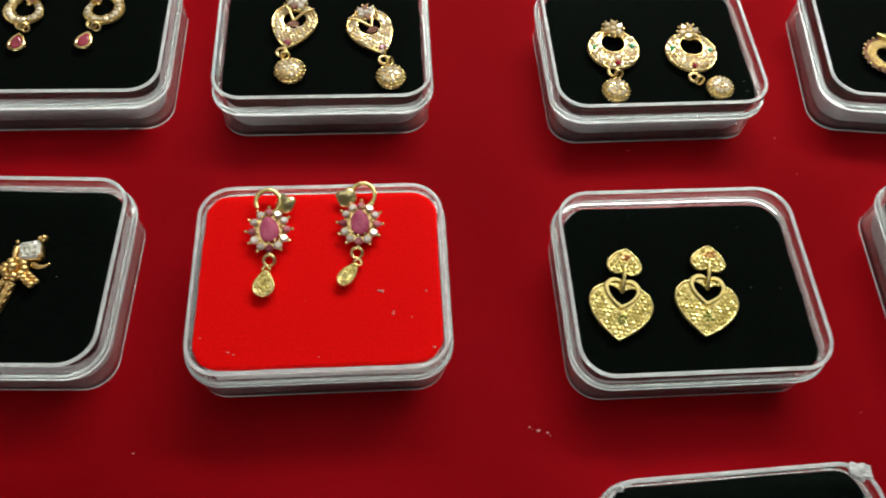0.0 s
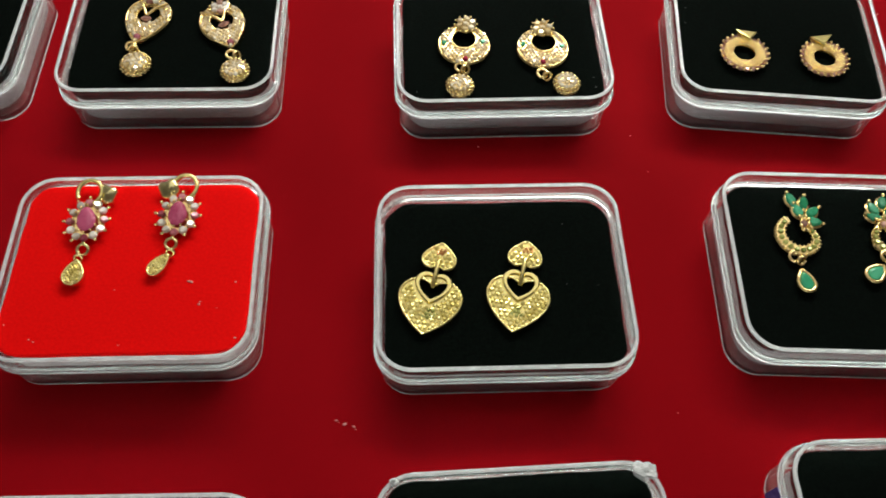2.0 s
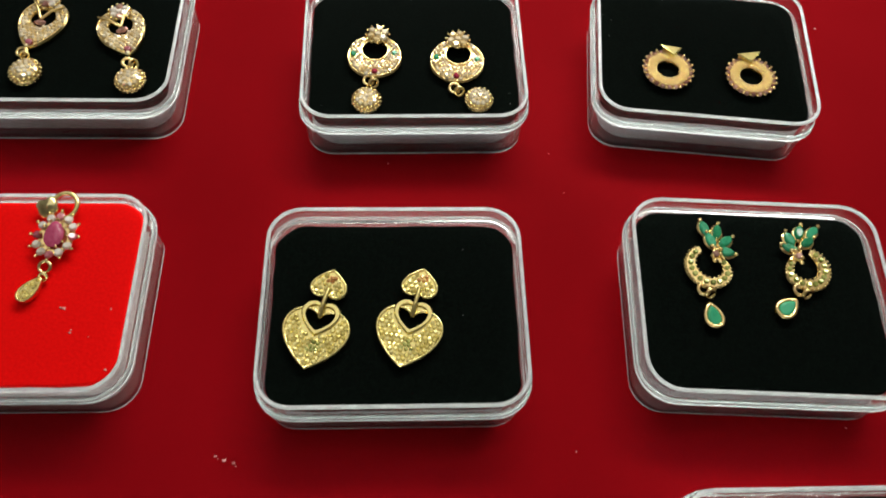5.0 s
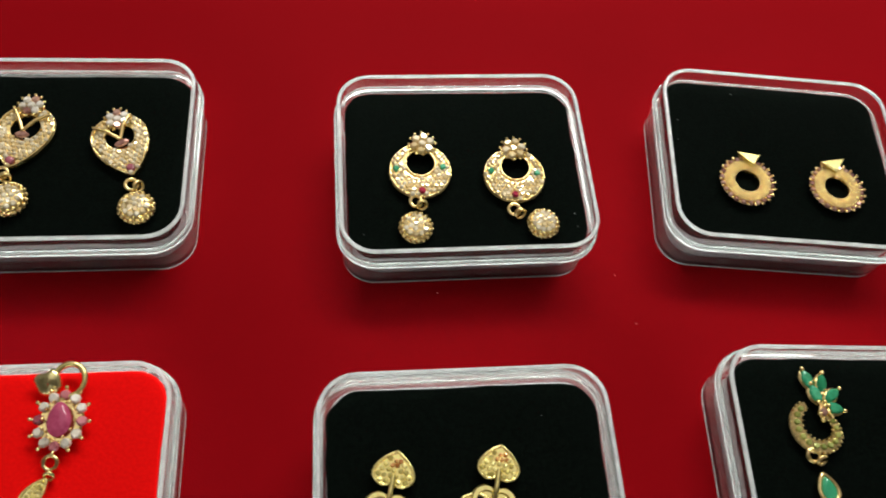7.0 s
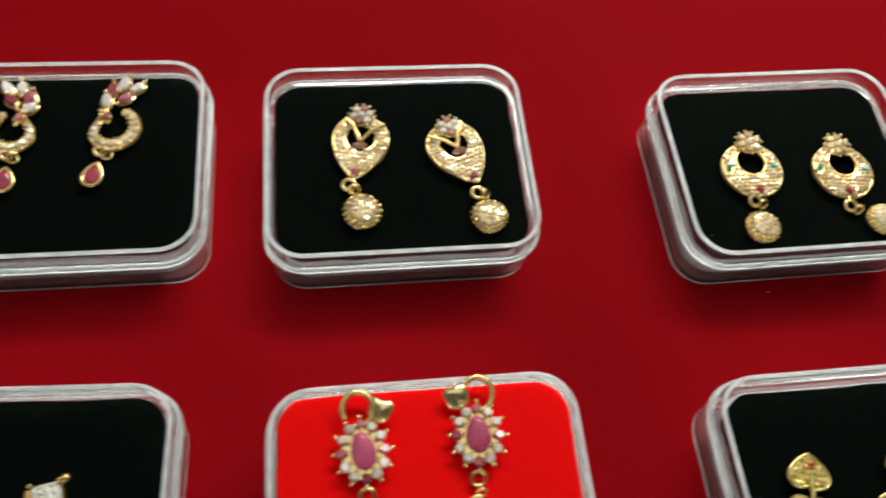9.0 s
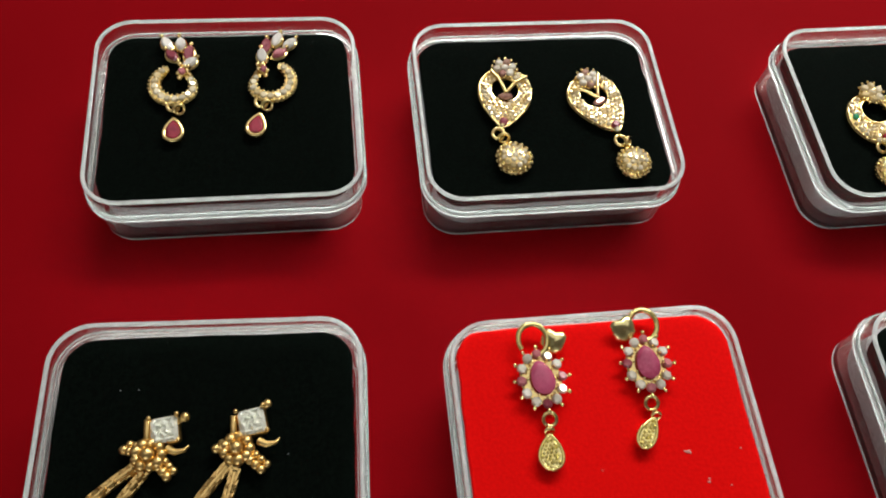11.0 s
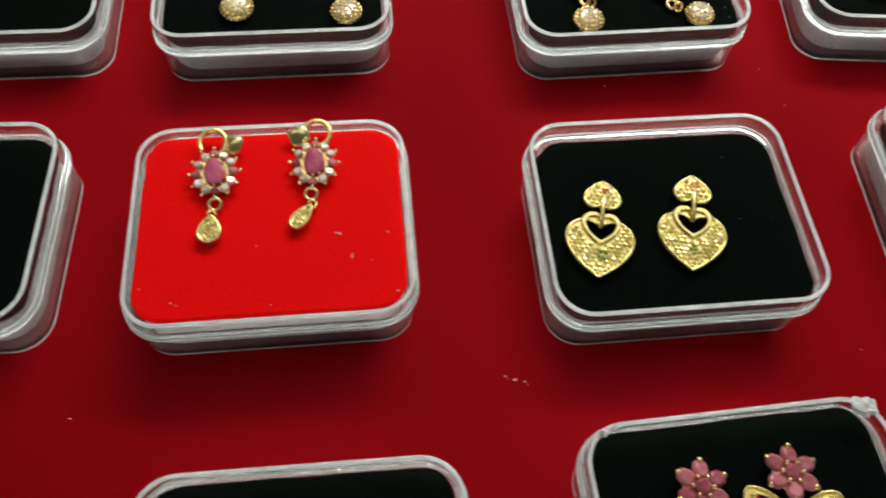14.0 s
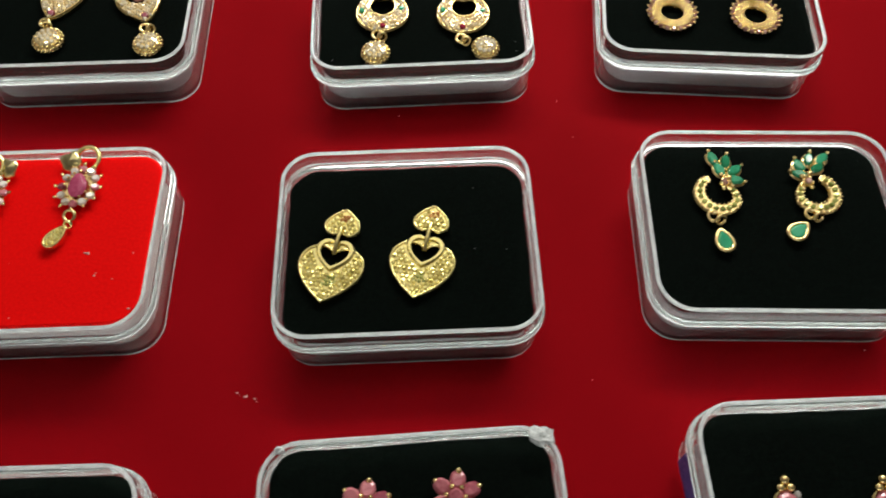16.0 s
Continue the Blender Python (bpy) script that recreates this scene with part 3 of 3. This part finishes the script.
# ---- ring studs ----
def ring_stud(lx, ly, turn, flag, seed):
    rng = random.Random(seed)
    top = earring("round gold rope stud with a triangle flag and prongs", "D", lx, ly, turn, group="pair of ring studs")
    for k, (r, z) in enumerate(((3.1, 1.45), (3.6, 1.65), (4.1, 1.75), (4.6, 1.7), (5.05, 1.5))):
        n = int(math.tau * r / 0.62)
        shape("rope_ring", GOLD, top, lambda bm: [ball(bm, r * math.cos(math.tau * (j + k / 2) / n), r * math.sin(math.tau * (j + k / 2) / n), z, 0.36) for j in range(n)])
    shape("base_ring", GOLD, top, lambda bm: holed_plate(bm, ellipse(5.4, 5.4, 32), ellipse(2.8, 2.8, 32), (0, 0), 0.2, 1.4, 0.3))

    def prongs(bm):
        for j in range(22):
            a = math.tau * j / 22
            tube(bm, [(4.9 * math.cos(a), 4.9 * math.sin(a), 0.8), (6.2 * math.cos(a), 6.2 * math.sin(a), 1.5)], 0.24, 9)
            ball(bm, 6.3 * math.cos(a), 6.3 * math.sin(a), 1.6, 0.38)

    def chip(bm, j):
        a = math.tau * (j + 0.5) / 22
        gem(bm, ellipse(0.62, 0.62, 6), 5.7 * math.cos(a), 5.7 * math.sin(a), 0.9, 0.8, rng.uniform(0, 60))
    shape("prong_crown", GOLD, top, prongs)
    for j in range(22):
        shape("stone", stone_pink, top, lambda bm: chip(bm, j), smooth=False)
    cx, cy = sum(p[0] for p in flag) / 3, sum(p[1] for p in flag) / 3
    shape("flag", PALE_GOLD, top, lambda bm: loft(bm, [at_z(flag, 1.9), at_z(flag, 2.7), [(cx + (x - cx) * 0.85, cy + (y - cy) * 0.85, 2.95 + 0.12 * (cy - y)) for x, y in flag]]), "plain polished triangle", smooth=False)
    if seed == 10:
        shape("bead", GOLD, top, lambda bm: ball(bm, 0.1, 2.6, 2.0, 0.6))


ring_stud(-9.1, -6.7, 0, [(-2.0, 7.0), (1.3, 3.3), (3.5, 6.4)], 9)
ring_stud(11.8, -6.7, 0, [(-3.4, 6.0), (0.0, 3.5), (2.6, 7.4)], 10)


# ---- crested loop earrings (ruby pair, emerald pair) ----
def crest_earring(key, label, group, lx, ly, flip, leaves, ring_at, drop_at, drop_turn, loop_stone, drop_stone, seed, heart_stone):
    rng = random.Random(seed)
    top = earring(label, key, lx, ly, 0, group=group)
    n = 30
    line, wide = [], []
    for k in range(n):
        s = k / (n - 1)
        a = radians(112 + 290 * s)
        r = 4.15 - 1.5 * max(0.0, s - 0.75) / 0.25
        line.append((flip * r * math.cos(a), r * 1.02 * math.sin(a), 1.0))
        wide.append(0.55 + 0.75 * math.sin(math.pi * min(1.0, 0.12 + s * 0.9)))

    def band(bm):
        rings = []
        for (x, y, z), w in zip(line, wide):
            d = math.hypot(x, y)
            ux, uy = x / d, y / d
            rings.append([(x + ux * o * w, y + uy * o * w, z + h) for o, h in ((-1, -0.7), (1, -0.7), (1.15, 0.1), (0.8, 0.6), (-0.8, 0.6), (-1.15, 0.1))])
        loft(bm, rings)
    body = shape("loop_band", GOLD, top, band)

    size = 0.5 if loop_stone is OLIVE_STONE else 0.68

    def band_stone(bm, j):
        (x, y, z), w = line[j], wide[j]
        gem(bm, ellipse(size * min(w, 1.0) + 0.14, size * min(w, 1.0) + 0.14, 8), x, y, 1.4, 0.65, rng.uniform(0, 45))

    def grains(bm):
        for j in range(1, n - 1, 1):
            (x, y, z), w = line[j], wide[j]
            d = math.hypot(x, y)
            ball(bm, x * (1 + w / d), y * (1 + w / d), 1.45, 0.3)
            if j % 2:
                ball(bm, x * (1 - w / d), y * (1 - w / d), 1.5, 0.24)
    for j in range(2, n - 2, 2):
        shape("stone", loop_stone, body, lambda bm: band_stone(bm, j), smooth=False)
    tagged(shape("grain_band", GOLD, body, grains), kind="stuff")
    root = (1.6 * flip, 4.0)
    for x, y, mat in leaves:
        x, y = root[0] + (x - root[0]) * 0.86, root[1] + (y - root[1]) * 0.86
        a = math.degrees(math.atan2(y - root[1], x - root[0])) - 90
        tipx, tipy = x + 2.2 * math.cos(radians(a + 90)), y + 2.2 * math.sin(radians(a + 90))
        leaf = shape("leaf_setting", GOLD, top, lambda bm: (gem(bm, marquise(2.9, 4.6, 12), x, y, 0.9, 0.7, a), ball(bm, tipx, tipy, 1.9, 0.5),
                                                            ball(bm, 2 * x - tipx, 2 * y - tipy, 1.8, 0.45)))
        shape("leaf_stone", mat, leaf, lambda bm: gem(bm, marquise(2.2, 3.9, 12), x, y, 1.3, 1.0, a), smooth=False)
    shape("curl", GOLD, top, lambda bm: tube(bm, [(flip * px, py, 1.7) for px, py in ((3.3, 1.4), (2.6, 2.5), (1.6, 2.0), (0.9, 0.9), (0.8, 2.0), (1.3, 3.3), (1.6, 4.4))], 0.48, 9))
    for px, py in ((2.5, 2.6), (1.0, 0.8), (0.7, 2.0), (1.9, 3.6), (2.7, 3.7), (0.9, 4.4)):
        shape("bead", GOLD, top, lambda bm: ball(bm, flip * px, py, 2.1, 0.55))
    shape("curl_stone", heart_stone, top, lambda bm: gem(bm, ellipse(0.8, 0.8, 8), flip * 1.4, 2.4, 1.9, 0.9), smooth=False)
    links(top, ring_at[0], ring_at[1] + 0.8, 0)
    dx, dy = drop_at
    out = [turned(p, drop_turn) for p in pear(4.6, 5.8, 24)]
    drop = shape("drop", GOLD, top, lambda bm: plate(bm, [(dx + x, dy + y) for x, y in out], 0.2, 1.2, 0.3, (dx, dy)))
    shape("edge_wire", GOLD, drop, lambda bm: tube(bm, at_z([(dx + x * 0.9, dy + y * 0.9) for x, y in out], 1.2), 0.5, 9, True))
    shape("drop_stone", drop_stone, drop, lambda bm: gem(bm, pear(3.4, 4.3, 16), dx, dy - 0.1, 1.0, 0.9, drop_turn), smooth=False)


W, P, G = CRYSTAL, PINK_RUBY, EMERALD
RUBY_CREST = "gold loop earring with white and pink leaf stones"
GREEN_CREST = "gold loop earring with green leaf stones and drop"
crest_earring("A", RUBY_CREST, "pair of pink-leaf earrings", -10.8, 7.2, 1, [(-2.7, 11.4, W), (0.6, 11.3, W), (2.7, 8.4, P), (-1.3, 7.7, P), (3.0, 5.2, W)], (0.3, -6.8), (0.1, -11.6), 0, WHITE_STONE, RUBY, 11, PINK_RUBY)
crest_earring("A", RUBY_CREST, "pair of pink-leaf earrings", 8.9, 7.3, -1, [(-0.9, 10.0, P), (1.8, 11.9, W), (4.9, 10.5, W), (-1.9, 6.9, W), (2.4, 7.6, P)], (-1.6, -6.6), (-3.0, -11.1), -14, WHITE_STONE, RUBY, 12, PINK_RUBY)
crest_earring("E", GREEN_CREST, "pair of green-leaf earrings", -10.6, 7.0, 1, [(-0.4, 9.9, G), (2.8, 9.0, G), (4.6, 6.2, G), (0.8, 6.4, G), (4.3, 3.2, G)], (-1.4, -7.0), (-0.7, -11.8), 10, OLIVE_STONE, EMERALD, 13, stone_pink)
crest_earring("E", GREEN_CREST, "pair of green-leaf earrings", 10.6, 7.4, -1, [(-2.6, 7.2, G), (0.2, 9.3, G), (3.7, 9.5, G), (-2.9, 4.6, G), (1.9, 6.6, G)], (-1.6, -6.6), (-5.6, -9.7), -50, OLIVE_STONE, EMERALD, 14, stone_pink)


# ---- tassel earrings ----
def tassel_earring(lx, ly, stone_turn, knob, bar_at, claw, cluster, side_bead, low_bead, start, ends, seed):
    rng = random.Random(seed)
    top = earring("gold tassel earring with square crystal and two chains", "F", lx, ly, 0, group="pair of tassel earrings")
    square = [turned(p, stone_turn) for p in ((2.3, -2.2), (2.3, 2.2), (-2.3, 2.2), (-2.3, -2.2))]
    soft = []
    for (x0, y0), (x1, y1) in zip(square, square[1:] + square[:1]):
        soft += [(x0 * 0.88 + x1 * 0.12, y0 * 0.88 + y1 * 0.12), (x0 * 0.5 + x1 * 0.5, y0 * 0.5 + y1 * 0.5), (x0 * 0.12 + x1 * 0.88, y0 * 0.12 + y1 * 0.88)]

    def seat(bm):
        plate(bm, [(x * 1.08, y * 1.08) for x, y in soft], 0.4, 2.0, 0.3)
        for x, y in square:
            ball(bm, x * 1.0, y * 1.0, 2.9, 0.42)
    head = shape("setting", SPUN_GOLD, top, seat)

    def star(bm):
        rings = [at_z([(x * 0.96, y * 0.96) for x, y in soft], z) for z in (1.8, 2.3)]
        for k, z, wave in ((0.78, 2.75, 0.22), (0.52, 2.7, -0.3), (0.24, 2.8, 0.26)):
            rings.append([(x * k, y * k, z + (wave if i % 2 else -wave)) for i, (x, y) in enumerate(soft)])
        loft(bm, rings)
    shape("crystal", ICE_STONE, head, star, "bright square-cut crystal", smooth=False)
    shape("knob", SPUN_GOLD, top, lambda bm: (tube(bm, [(knob[0] * 0.55, knob[1] * 0.55, 1.6), (knob[0], knob[1], 2.2)], 0.45, 9), ball(bm, knob[0], knob[1], 2.3, 0.85)))
    shape("side_bar", SPUN_GOLD, top, lambda bm: tube(bm, [(bar_at[0], bar_at[1] - 1.6, 1.4), (bar_at[0] - 0.1, bar_at[1], 1.8), (bar_at[0] - 0.2, bar_at[1] + 1.7, 1.6)], 0.6, 9))
    cx, cy = claw
    shape("claw", SPUN_GOLD, top, lambda bm: tube(bm, [(cx - 2.6, cy + 0.6, 1.4), (cx - 1.2, cy - 0.1, 1.8), (cx + 0.2, cy + 0.1, 1.8), (cx + 0.9, cy + 0.9, 1.6)], 0.75, 9, False, 0.18))
    fx, fy = cluster

    def knot(bm):
        ball(bm, fx, fy, 2.6, 1.25)
        for j in range(9):
            a = math.tau * j / 9
            ball(bm, fx + 2.1 * math.cos(a), fy + 1.9 * math.sin(a), 1.5 + 0.4 * rng.random(), 0.95 + 0.2 * rng.random())
        for (x, y), n in ((side_bead, 3), (low_bead, 3)):
            for j in range(n):
                k = 0.55 + 0.45 * j / (n - 1)
                ball(bm, fx + (x - fx) * k, fy + (y - fy) * k, 1.5, 0.85)
                ball(bm, fx + (x - fx) * k + 0.9, fy + (y - fy) * k + 0.9, 1.3, 0.75)
    shape("flower_knot", SPUN_GOLD, top, knot)
    for e, (ex, ey) in enumerate(ends):
        sx, sy = start[0] + (0.9 if e else -0.4), start[1] + (-0.7 if e else 0.3)
        bow = (0.9 if e else -0.6)

        def core(bm):
            way = [(sx + (ex - sx) * k / 8 + bow * math.sin(math.pi * k / 8) * 0.5, sy + (ey - sy) * k / 8 - bow * math.sin(math.pi * k / 8) * 0.5, 0.95) for k in range(9)]
            tube(bm, way, 0.72, 9)

        def chain(bm):
            length = math.hypot(ex - sx, ey - sy)
            n = int(length / 0.82)
            for j in range(n):
                s = j / n
                x = sx + (ex - sx) * s + bow * math.sin(math.pi * s) * 0.5
                y = sy + (ey - sy) * s - bow * math.sin(math.pi * s) * 0.5
                m = Matrix.Translation((x, y, 1.0)) @ Euler((radians((20 if j % 2 else -6) + rng.uniform(-12, 12)), radians(rng.uniform(-12, 12)), math.atan2(ey - sy, ex - sx))).to_matrix().to_4x4()
                for ox, oy, lx2, ly2 in ((0, 0.62, 1.3, 0.42), (0, -0.62, 1.3, 0.42), (0.5, 0, 0.42, 1.6), (-0.5, 0, 0.42, 1.6)):
                    bmesh.ops.create_cube(bm, size=1.0, matrix=m @ Matrix.Translation((ox, oy, 0)) @ Matrix.Diagonal((lx2, ly2, 1.1, 1)))
        strand = shape("chain", SPUN_GOLD, top, chain, smooth=False)
        shape("chain_core", SPUN_GOLD, strand, core)
        shape("end_ball", SPUN_GOLD, strand, lambda bm: (bmesh.ops.create_uvsphere(bm, u_segments=16, v_segments=10, radius=1.35, matrix=Matrix.Translation((ex, ey, 1.35))),
                                                    tube(bm, [(ex + (sx - ex) * 0.07, ey + (sy - ey) * 0.07, 1.2), (ex + (sx - ex) * 0.16, ey + (sy - ey) * 0.16, 1.1)], 0.75, 9)))


tassel_earring(-6.4, 3.6, 8, (3.3, 2.0), (-2.8, 0.2), (3.2, -3.6), (-2.3, -4.0), (-6.4, -2.9), (0.9, -7.6), (-3.9, -5.9), [(-15.2, -15.0), (-12.5, -17.6)], 15)
tassel_earring(8.0, 4.4, 12, (2.5, 2.9), (-3.0, -0.6), (3.8, -3.8), (-2.4, -4.4), (-5.8, -4.2), (1.7, -8.0), (-3.5, -7.4), [(-11.9, -18.6), (-7.4, -21.8)], 16)


# ---- flower earrings with leaf frames ----
def flower_earring(lx, ly, turn, seed):
    rng = random.Random(seed)
    top = earring("gold earring with rose stone flower and ruby leaves", "G", lx, ly, turn, group="pair of flower earrings")
    shape("stud_base", GOLD, top, lambda bm: plate(bm, ellipse(3.2, 3.2, 24), 0.5, 1.9, 0.3))
    for j in range(7):
        a = math.tau * j / 6 + math.pi / 2
        q = 0.0 if j == 6 else 2.95
        shape("petal_stone", PINK_RUBY, top, lambda bm: gem(bm, ellipse(1.5, 1.95 if j < 6 else 1.5, 10), q * math.cos(a), q * math.sin(a), 1.5 + (0.5 if j == 6 else 0), 1.2, math.degrees(a) - 90), smooth=False)

    def claws(bm):
        for j in range(6):
            a = math.tau * j / 6 + math.pi / 2
            ball(bm, 4.55 * math.cos(a), 4.55 * math.sin(a), 2.2, 0.62)
            tube(bm, [(3.4 * math.cos(a), 3.4 * math.sin(a), 1.2), (4.5 * math.cos(a), 4.5 * math.sin(a), 2.0)], 0.4, 9)
            b = a + math.pi / 6
            ball(bm, 1.75 * math.cos(b), 1.75 * math.sin(b), 2.9, 0.48)
    shape("claw_crown", GOLD, top, claws)
    for s in (-1, 1):
        cx, cy, a = 4.5 * s, -7.3, -38 * s
        line = [(cx + x, cy + y) for x, y in (turned(p, a) for p in marquise(6.4, 11.0, 32))]
        leaf = shape("leaf_frame", PALE_GOLD, top, lambda bm: holed_plate(bm, line, [(cx + (x - cx) * 0.7, cy + (y - cy) * 0.74) for x, y in line], (cx, cy), 0.3, 1.3, 0.25))

        def twist(bm):
            n = len(line)
            for i in range(n):
                (x0, y0), (x1, y1) = line[i], line[(i + 1) % n]
                for f in (0.0, 0.5):
                    ball(bm, x0 + (x1 - x0) * f, y0 + (y1 - y0) * f, 1.35, 0.4)
        shape("twisted_wire", PALE_GOLD, leaf, twist)
        shape("inner_wire", PALE_GOLD, leaf, lambda bm: tube(bm, at_z([(cx + (x - cx) * 0.72, cy + (y - cy) * 0.76) for x, y in line], 1.5), 0.32, 9, True))
        shape("leaf_stone", RUBY, leaf, lambda bm: gem(bm, marquise(3.9, 7.2, 16), cx, cy - 0.1, 1.0, 1.2, a), smooth=False)
        shape("leaf_bead", PALE_GOLD, leaf, lambda bm: ball(bm, cx + turned((0, 3.9), a)[0], cy + turned((0, 3.9), a)[1], 1.9, 0.55))


flower_earring(-8.3, 10.4, -10, 17)
flower_earring(7.9, 11.0, -10, 18)


# ---- bead-topped earrings ----
def bead_top_earring(lx, ly, seed):
    rng = random.Random(seed)
    top = earring("gold earring with a bead stack above a ruby", "L", lx, ly, 0, group="pair of bead-topped earrings")
    shape("bead_stack", GOLD, top, lambda bm: (ball(bm, 0, 0, 2.4, 0.95), ball(bm, -0.95, -1.35, 2.2, 0.85), ball(bm, 0.85, -1.35, 2.2, 0.85)))
    shape("setting", GOLD, top, lambda bm: plate(bm, [(x, y - 4.4) for x, y in ellipse(2.5, 3.0, 20)], 0.2, 1.4, 0.3, (0, -4.4)))
    shape("ruby", PINK_RUBY, top, lambda bm: gem(bm, ellipse(2.1, 2.6, 14), 0, -4.4, 1.3, 1.2), smooth=False)
    shape("side_crystal", CRYSTAL, top, lambda bm: gem(bm, ellipse(0.7, 0.7, 8), 1.9, -2.6, 1.6, 0.8), smooth=False)


bead_top_earring(-13.2, 8.2, 19)
bead_top_earring(4.2, 7.6, 20)


# ---- small wear: torn film on a corner, lint ----
def flakes(bm, spots, rng):
    for x, y, z, size in spots:
        n = 6
        ring = []
        for j in range(n):
            a = math.tau * j / n
            r = size * rng.uniform(0.35, 0.8)
            ring.append((x + r * math.cos(a) * 1.3, y + r * math.sin(a) * 0.8, z))
        loft(bm, [ring, [(x + (px - x) * 0.6, y + (py - y) * 0.6, z + size * 0.35) for px, py, _ in ring]])


LINT = flock_material("pale_lint", (0.66, 0.30, 0.25), (0.86, 0.48, 0.42), 0.9)
GREY_LINT = flock_material("grey_lint", (0.16, 0.18, 0.18), (0.34, 0.36, 0.36), 0.9)
FILM = flock_material("torn_white_film", (0.55, 0.60, 0.58), (0.78, 0.82, 0.80), 0.5)


def lint(label, key, spots, lift, mat=None):
    rng = random.Random(len(spots) * 7 + ord(key))
    x, y, a = PLACES.get(key, (0, 0, 0))
    bm = bmesh.new()
    flakes(bm, [(px, py, 0, s) for px, py, s in spots], rng)
    ob = part("lint", bm, mat or LINT, None, smooth=False)
    ob.matrix_world = pose(x * MM, y * MM, lift * MM, 0, 0, a)
    tagged(ob, label, "lint", kind="stuff")


lint("pale specks of lint on the red pad", "R", [(15.5, -9.7, 0.5), (15.7, -9.1, 0.3), (22.8, -4.5, 0.4), (19.4, -10.6, 0.3), (13.2, -4.3, 0.7), (12.5, -4.1, 0.4), (-18.6, -17.2, 0.3),
                                                 (-17.5, -17.7, 0.3), (-24.5, -13.8, 0.25), (0.0, -18.8, 0.25), (24.0, -17.6, 0.5), (-3.0, -6.0, 0.2)], 13.42)
lint("faint specks of lint on a black pad", "F", [(-14.9, 11.4, 0.25), (-11.8, 11.3, 0.25), (14.0, -0.9, 0.22)], PAD + 0.02, GREY_LINT)
lint("faint specks of lint on a black pad", "H", [(14.9, 13.8, 0.2), (21.2, -2.2, 0.2), (14.4, -1.8, 0.15)], PAD + 0.02, GREY_LINT)
lint("faint specks of lint on a black pad", "C", [(23.3, -12.8, 0.25), (23.4, -16.0, 0.25), (-22.5, -16.4, 0.25)], PAD + 0.02, GREY_LINT)
lint("faint specks of lint on a black pad", "D", [(-8.8, 18.9, 0.25), (-22.9, 10.0, 0.2), (-23.4, 4.4, 0.2)], PAD + 0.02, GREY_LINT)
lint("pale specks of lint on the crimson cloth", "-", [(6.9, -29.0, 0.45), (7.5, -29.5, 0.2), (8.7, -29.8, 0.55), (9.1, -29.5, 0.25), (10.8, -30.3, 0.5), (11.3, -30.9, 0.22), (37.7, 45.4, 0.35), (81.8, 38.9, 0.3),
                                                       (78.3, 50.6, 0.25), (140.0, -18.0, 0.3), (156.6, 98.5, 0.5), (81.4, -25.3, 0.25), (-76.6, -35.0, 0.3)], 0.03)


def torn_film(key, x, y, wide, deep, seed):
    """A crumpled scrap of white film stuck over a rim corner."""
    bm = bmesh.new()
    bmesh.ops.create_icosphere(bm, subdivisions=3, radius=1.0)
    for v in bm.verts:
        n = noise.noise(v.co * 1.7 + Vector((seed, 0, 0))) * 0.55 + noise.noise(v.co * 5.0) * 0.2
        v.co *= 1 + n
        v.co.x, v.co.y, v.co.z = v.co.x * wide / 2, v.co.y * deep / 2, v.co.z * 0.8
    box = boxes[key]
    ob = part("torn_film", bm, FILM, box, "crumpled scrap of white film", smooth=False)
    ob.matrix_basis = pose(x * MM, y * MM, TOP * MM, 0, 0, -12)


torn_film("G", 24.1, 20.3, 4.6, 3.2, 1.0)
torn_film("G", -23.6, 21.0, 1.6, 1.3, 4.0)


def tint_strip(key, side, seed):
    """A ragged violet-blue strip along one side of a tray."""
    rng = random.Random(seed)
    bm = bmesh.new()
    rows = []
    for k in range(15):
        y = -15.5 + 31.0 * k / 14
        low, high = 1.2 + rng.uniform(0, 0.8), 8.2 + rng.uniform(-0.8, 0.8)
        rows.append([(side * (27.45 + o), y, z) for o, z in ((0.0, low), (0.14, low), (0.14, high), (0.0, high))])
    loft(bm, rows)
    part("violet_strip", bm, VIOLET_BLUE, boxes[key], "ragged violet-blue strip", smooth=False)


VIOLET_BLUE = flock_material("violet_blue", (0.05, 0.045, 0.22), (0.16, 0.15, 0.42), 0.3)
tint_strip("L", -1, 5)
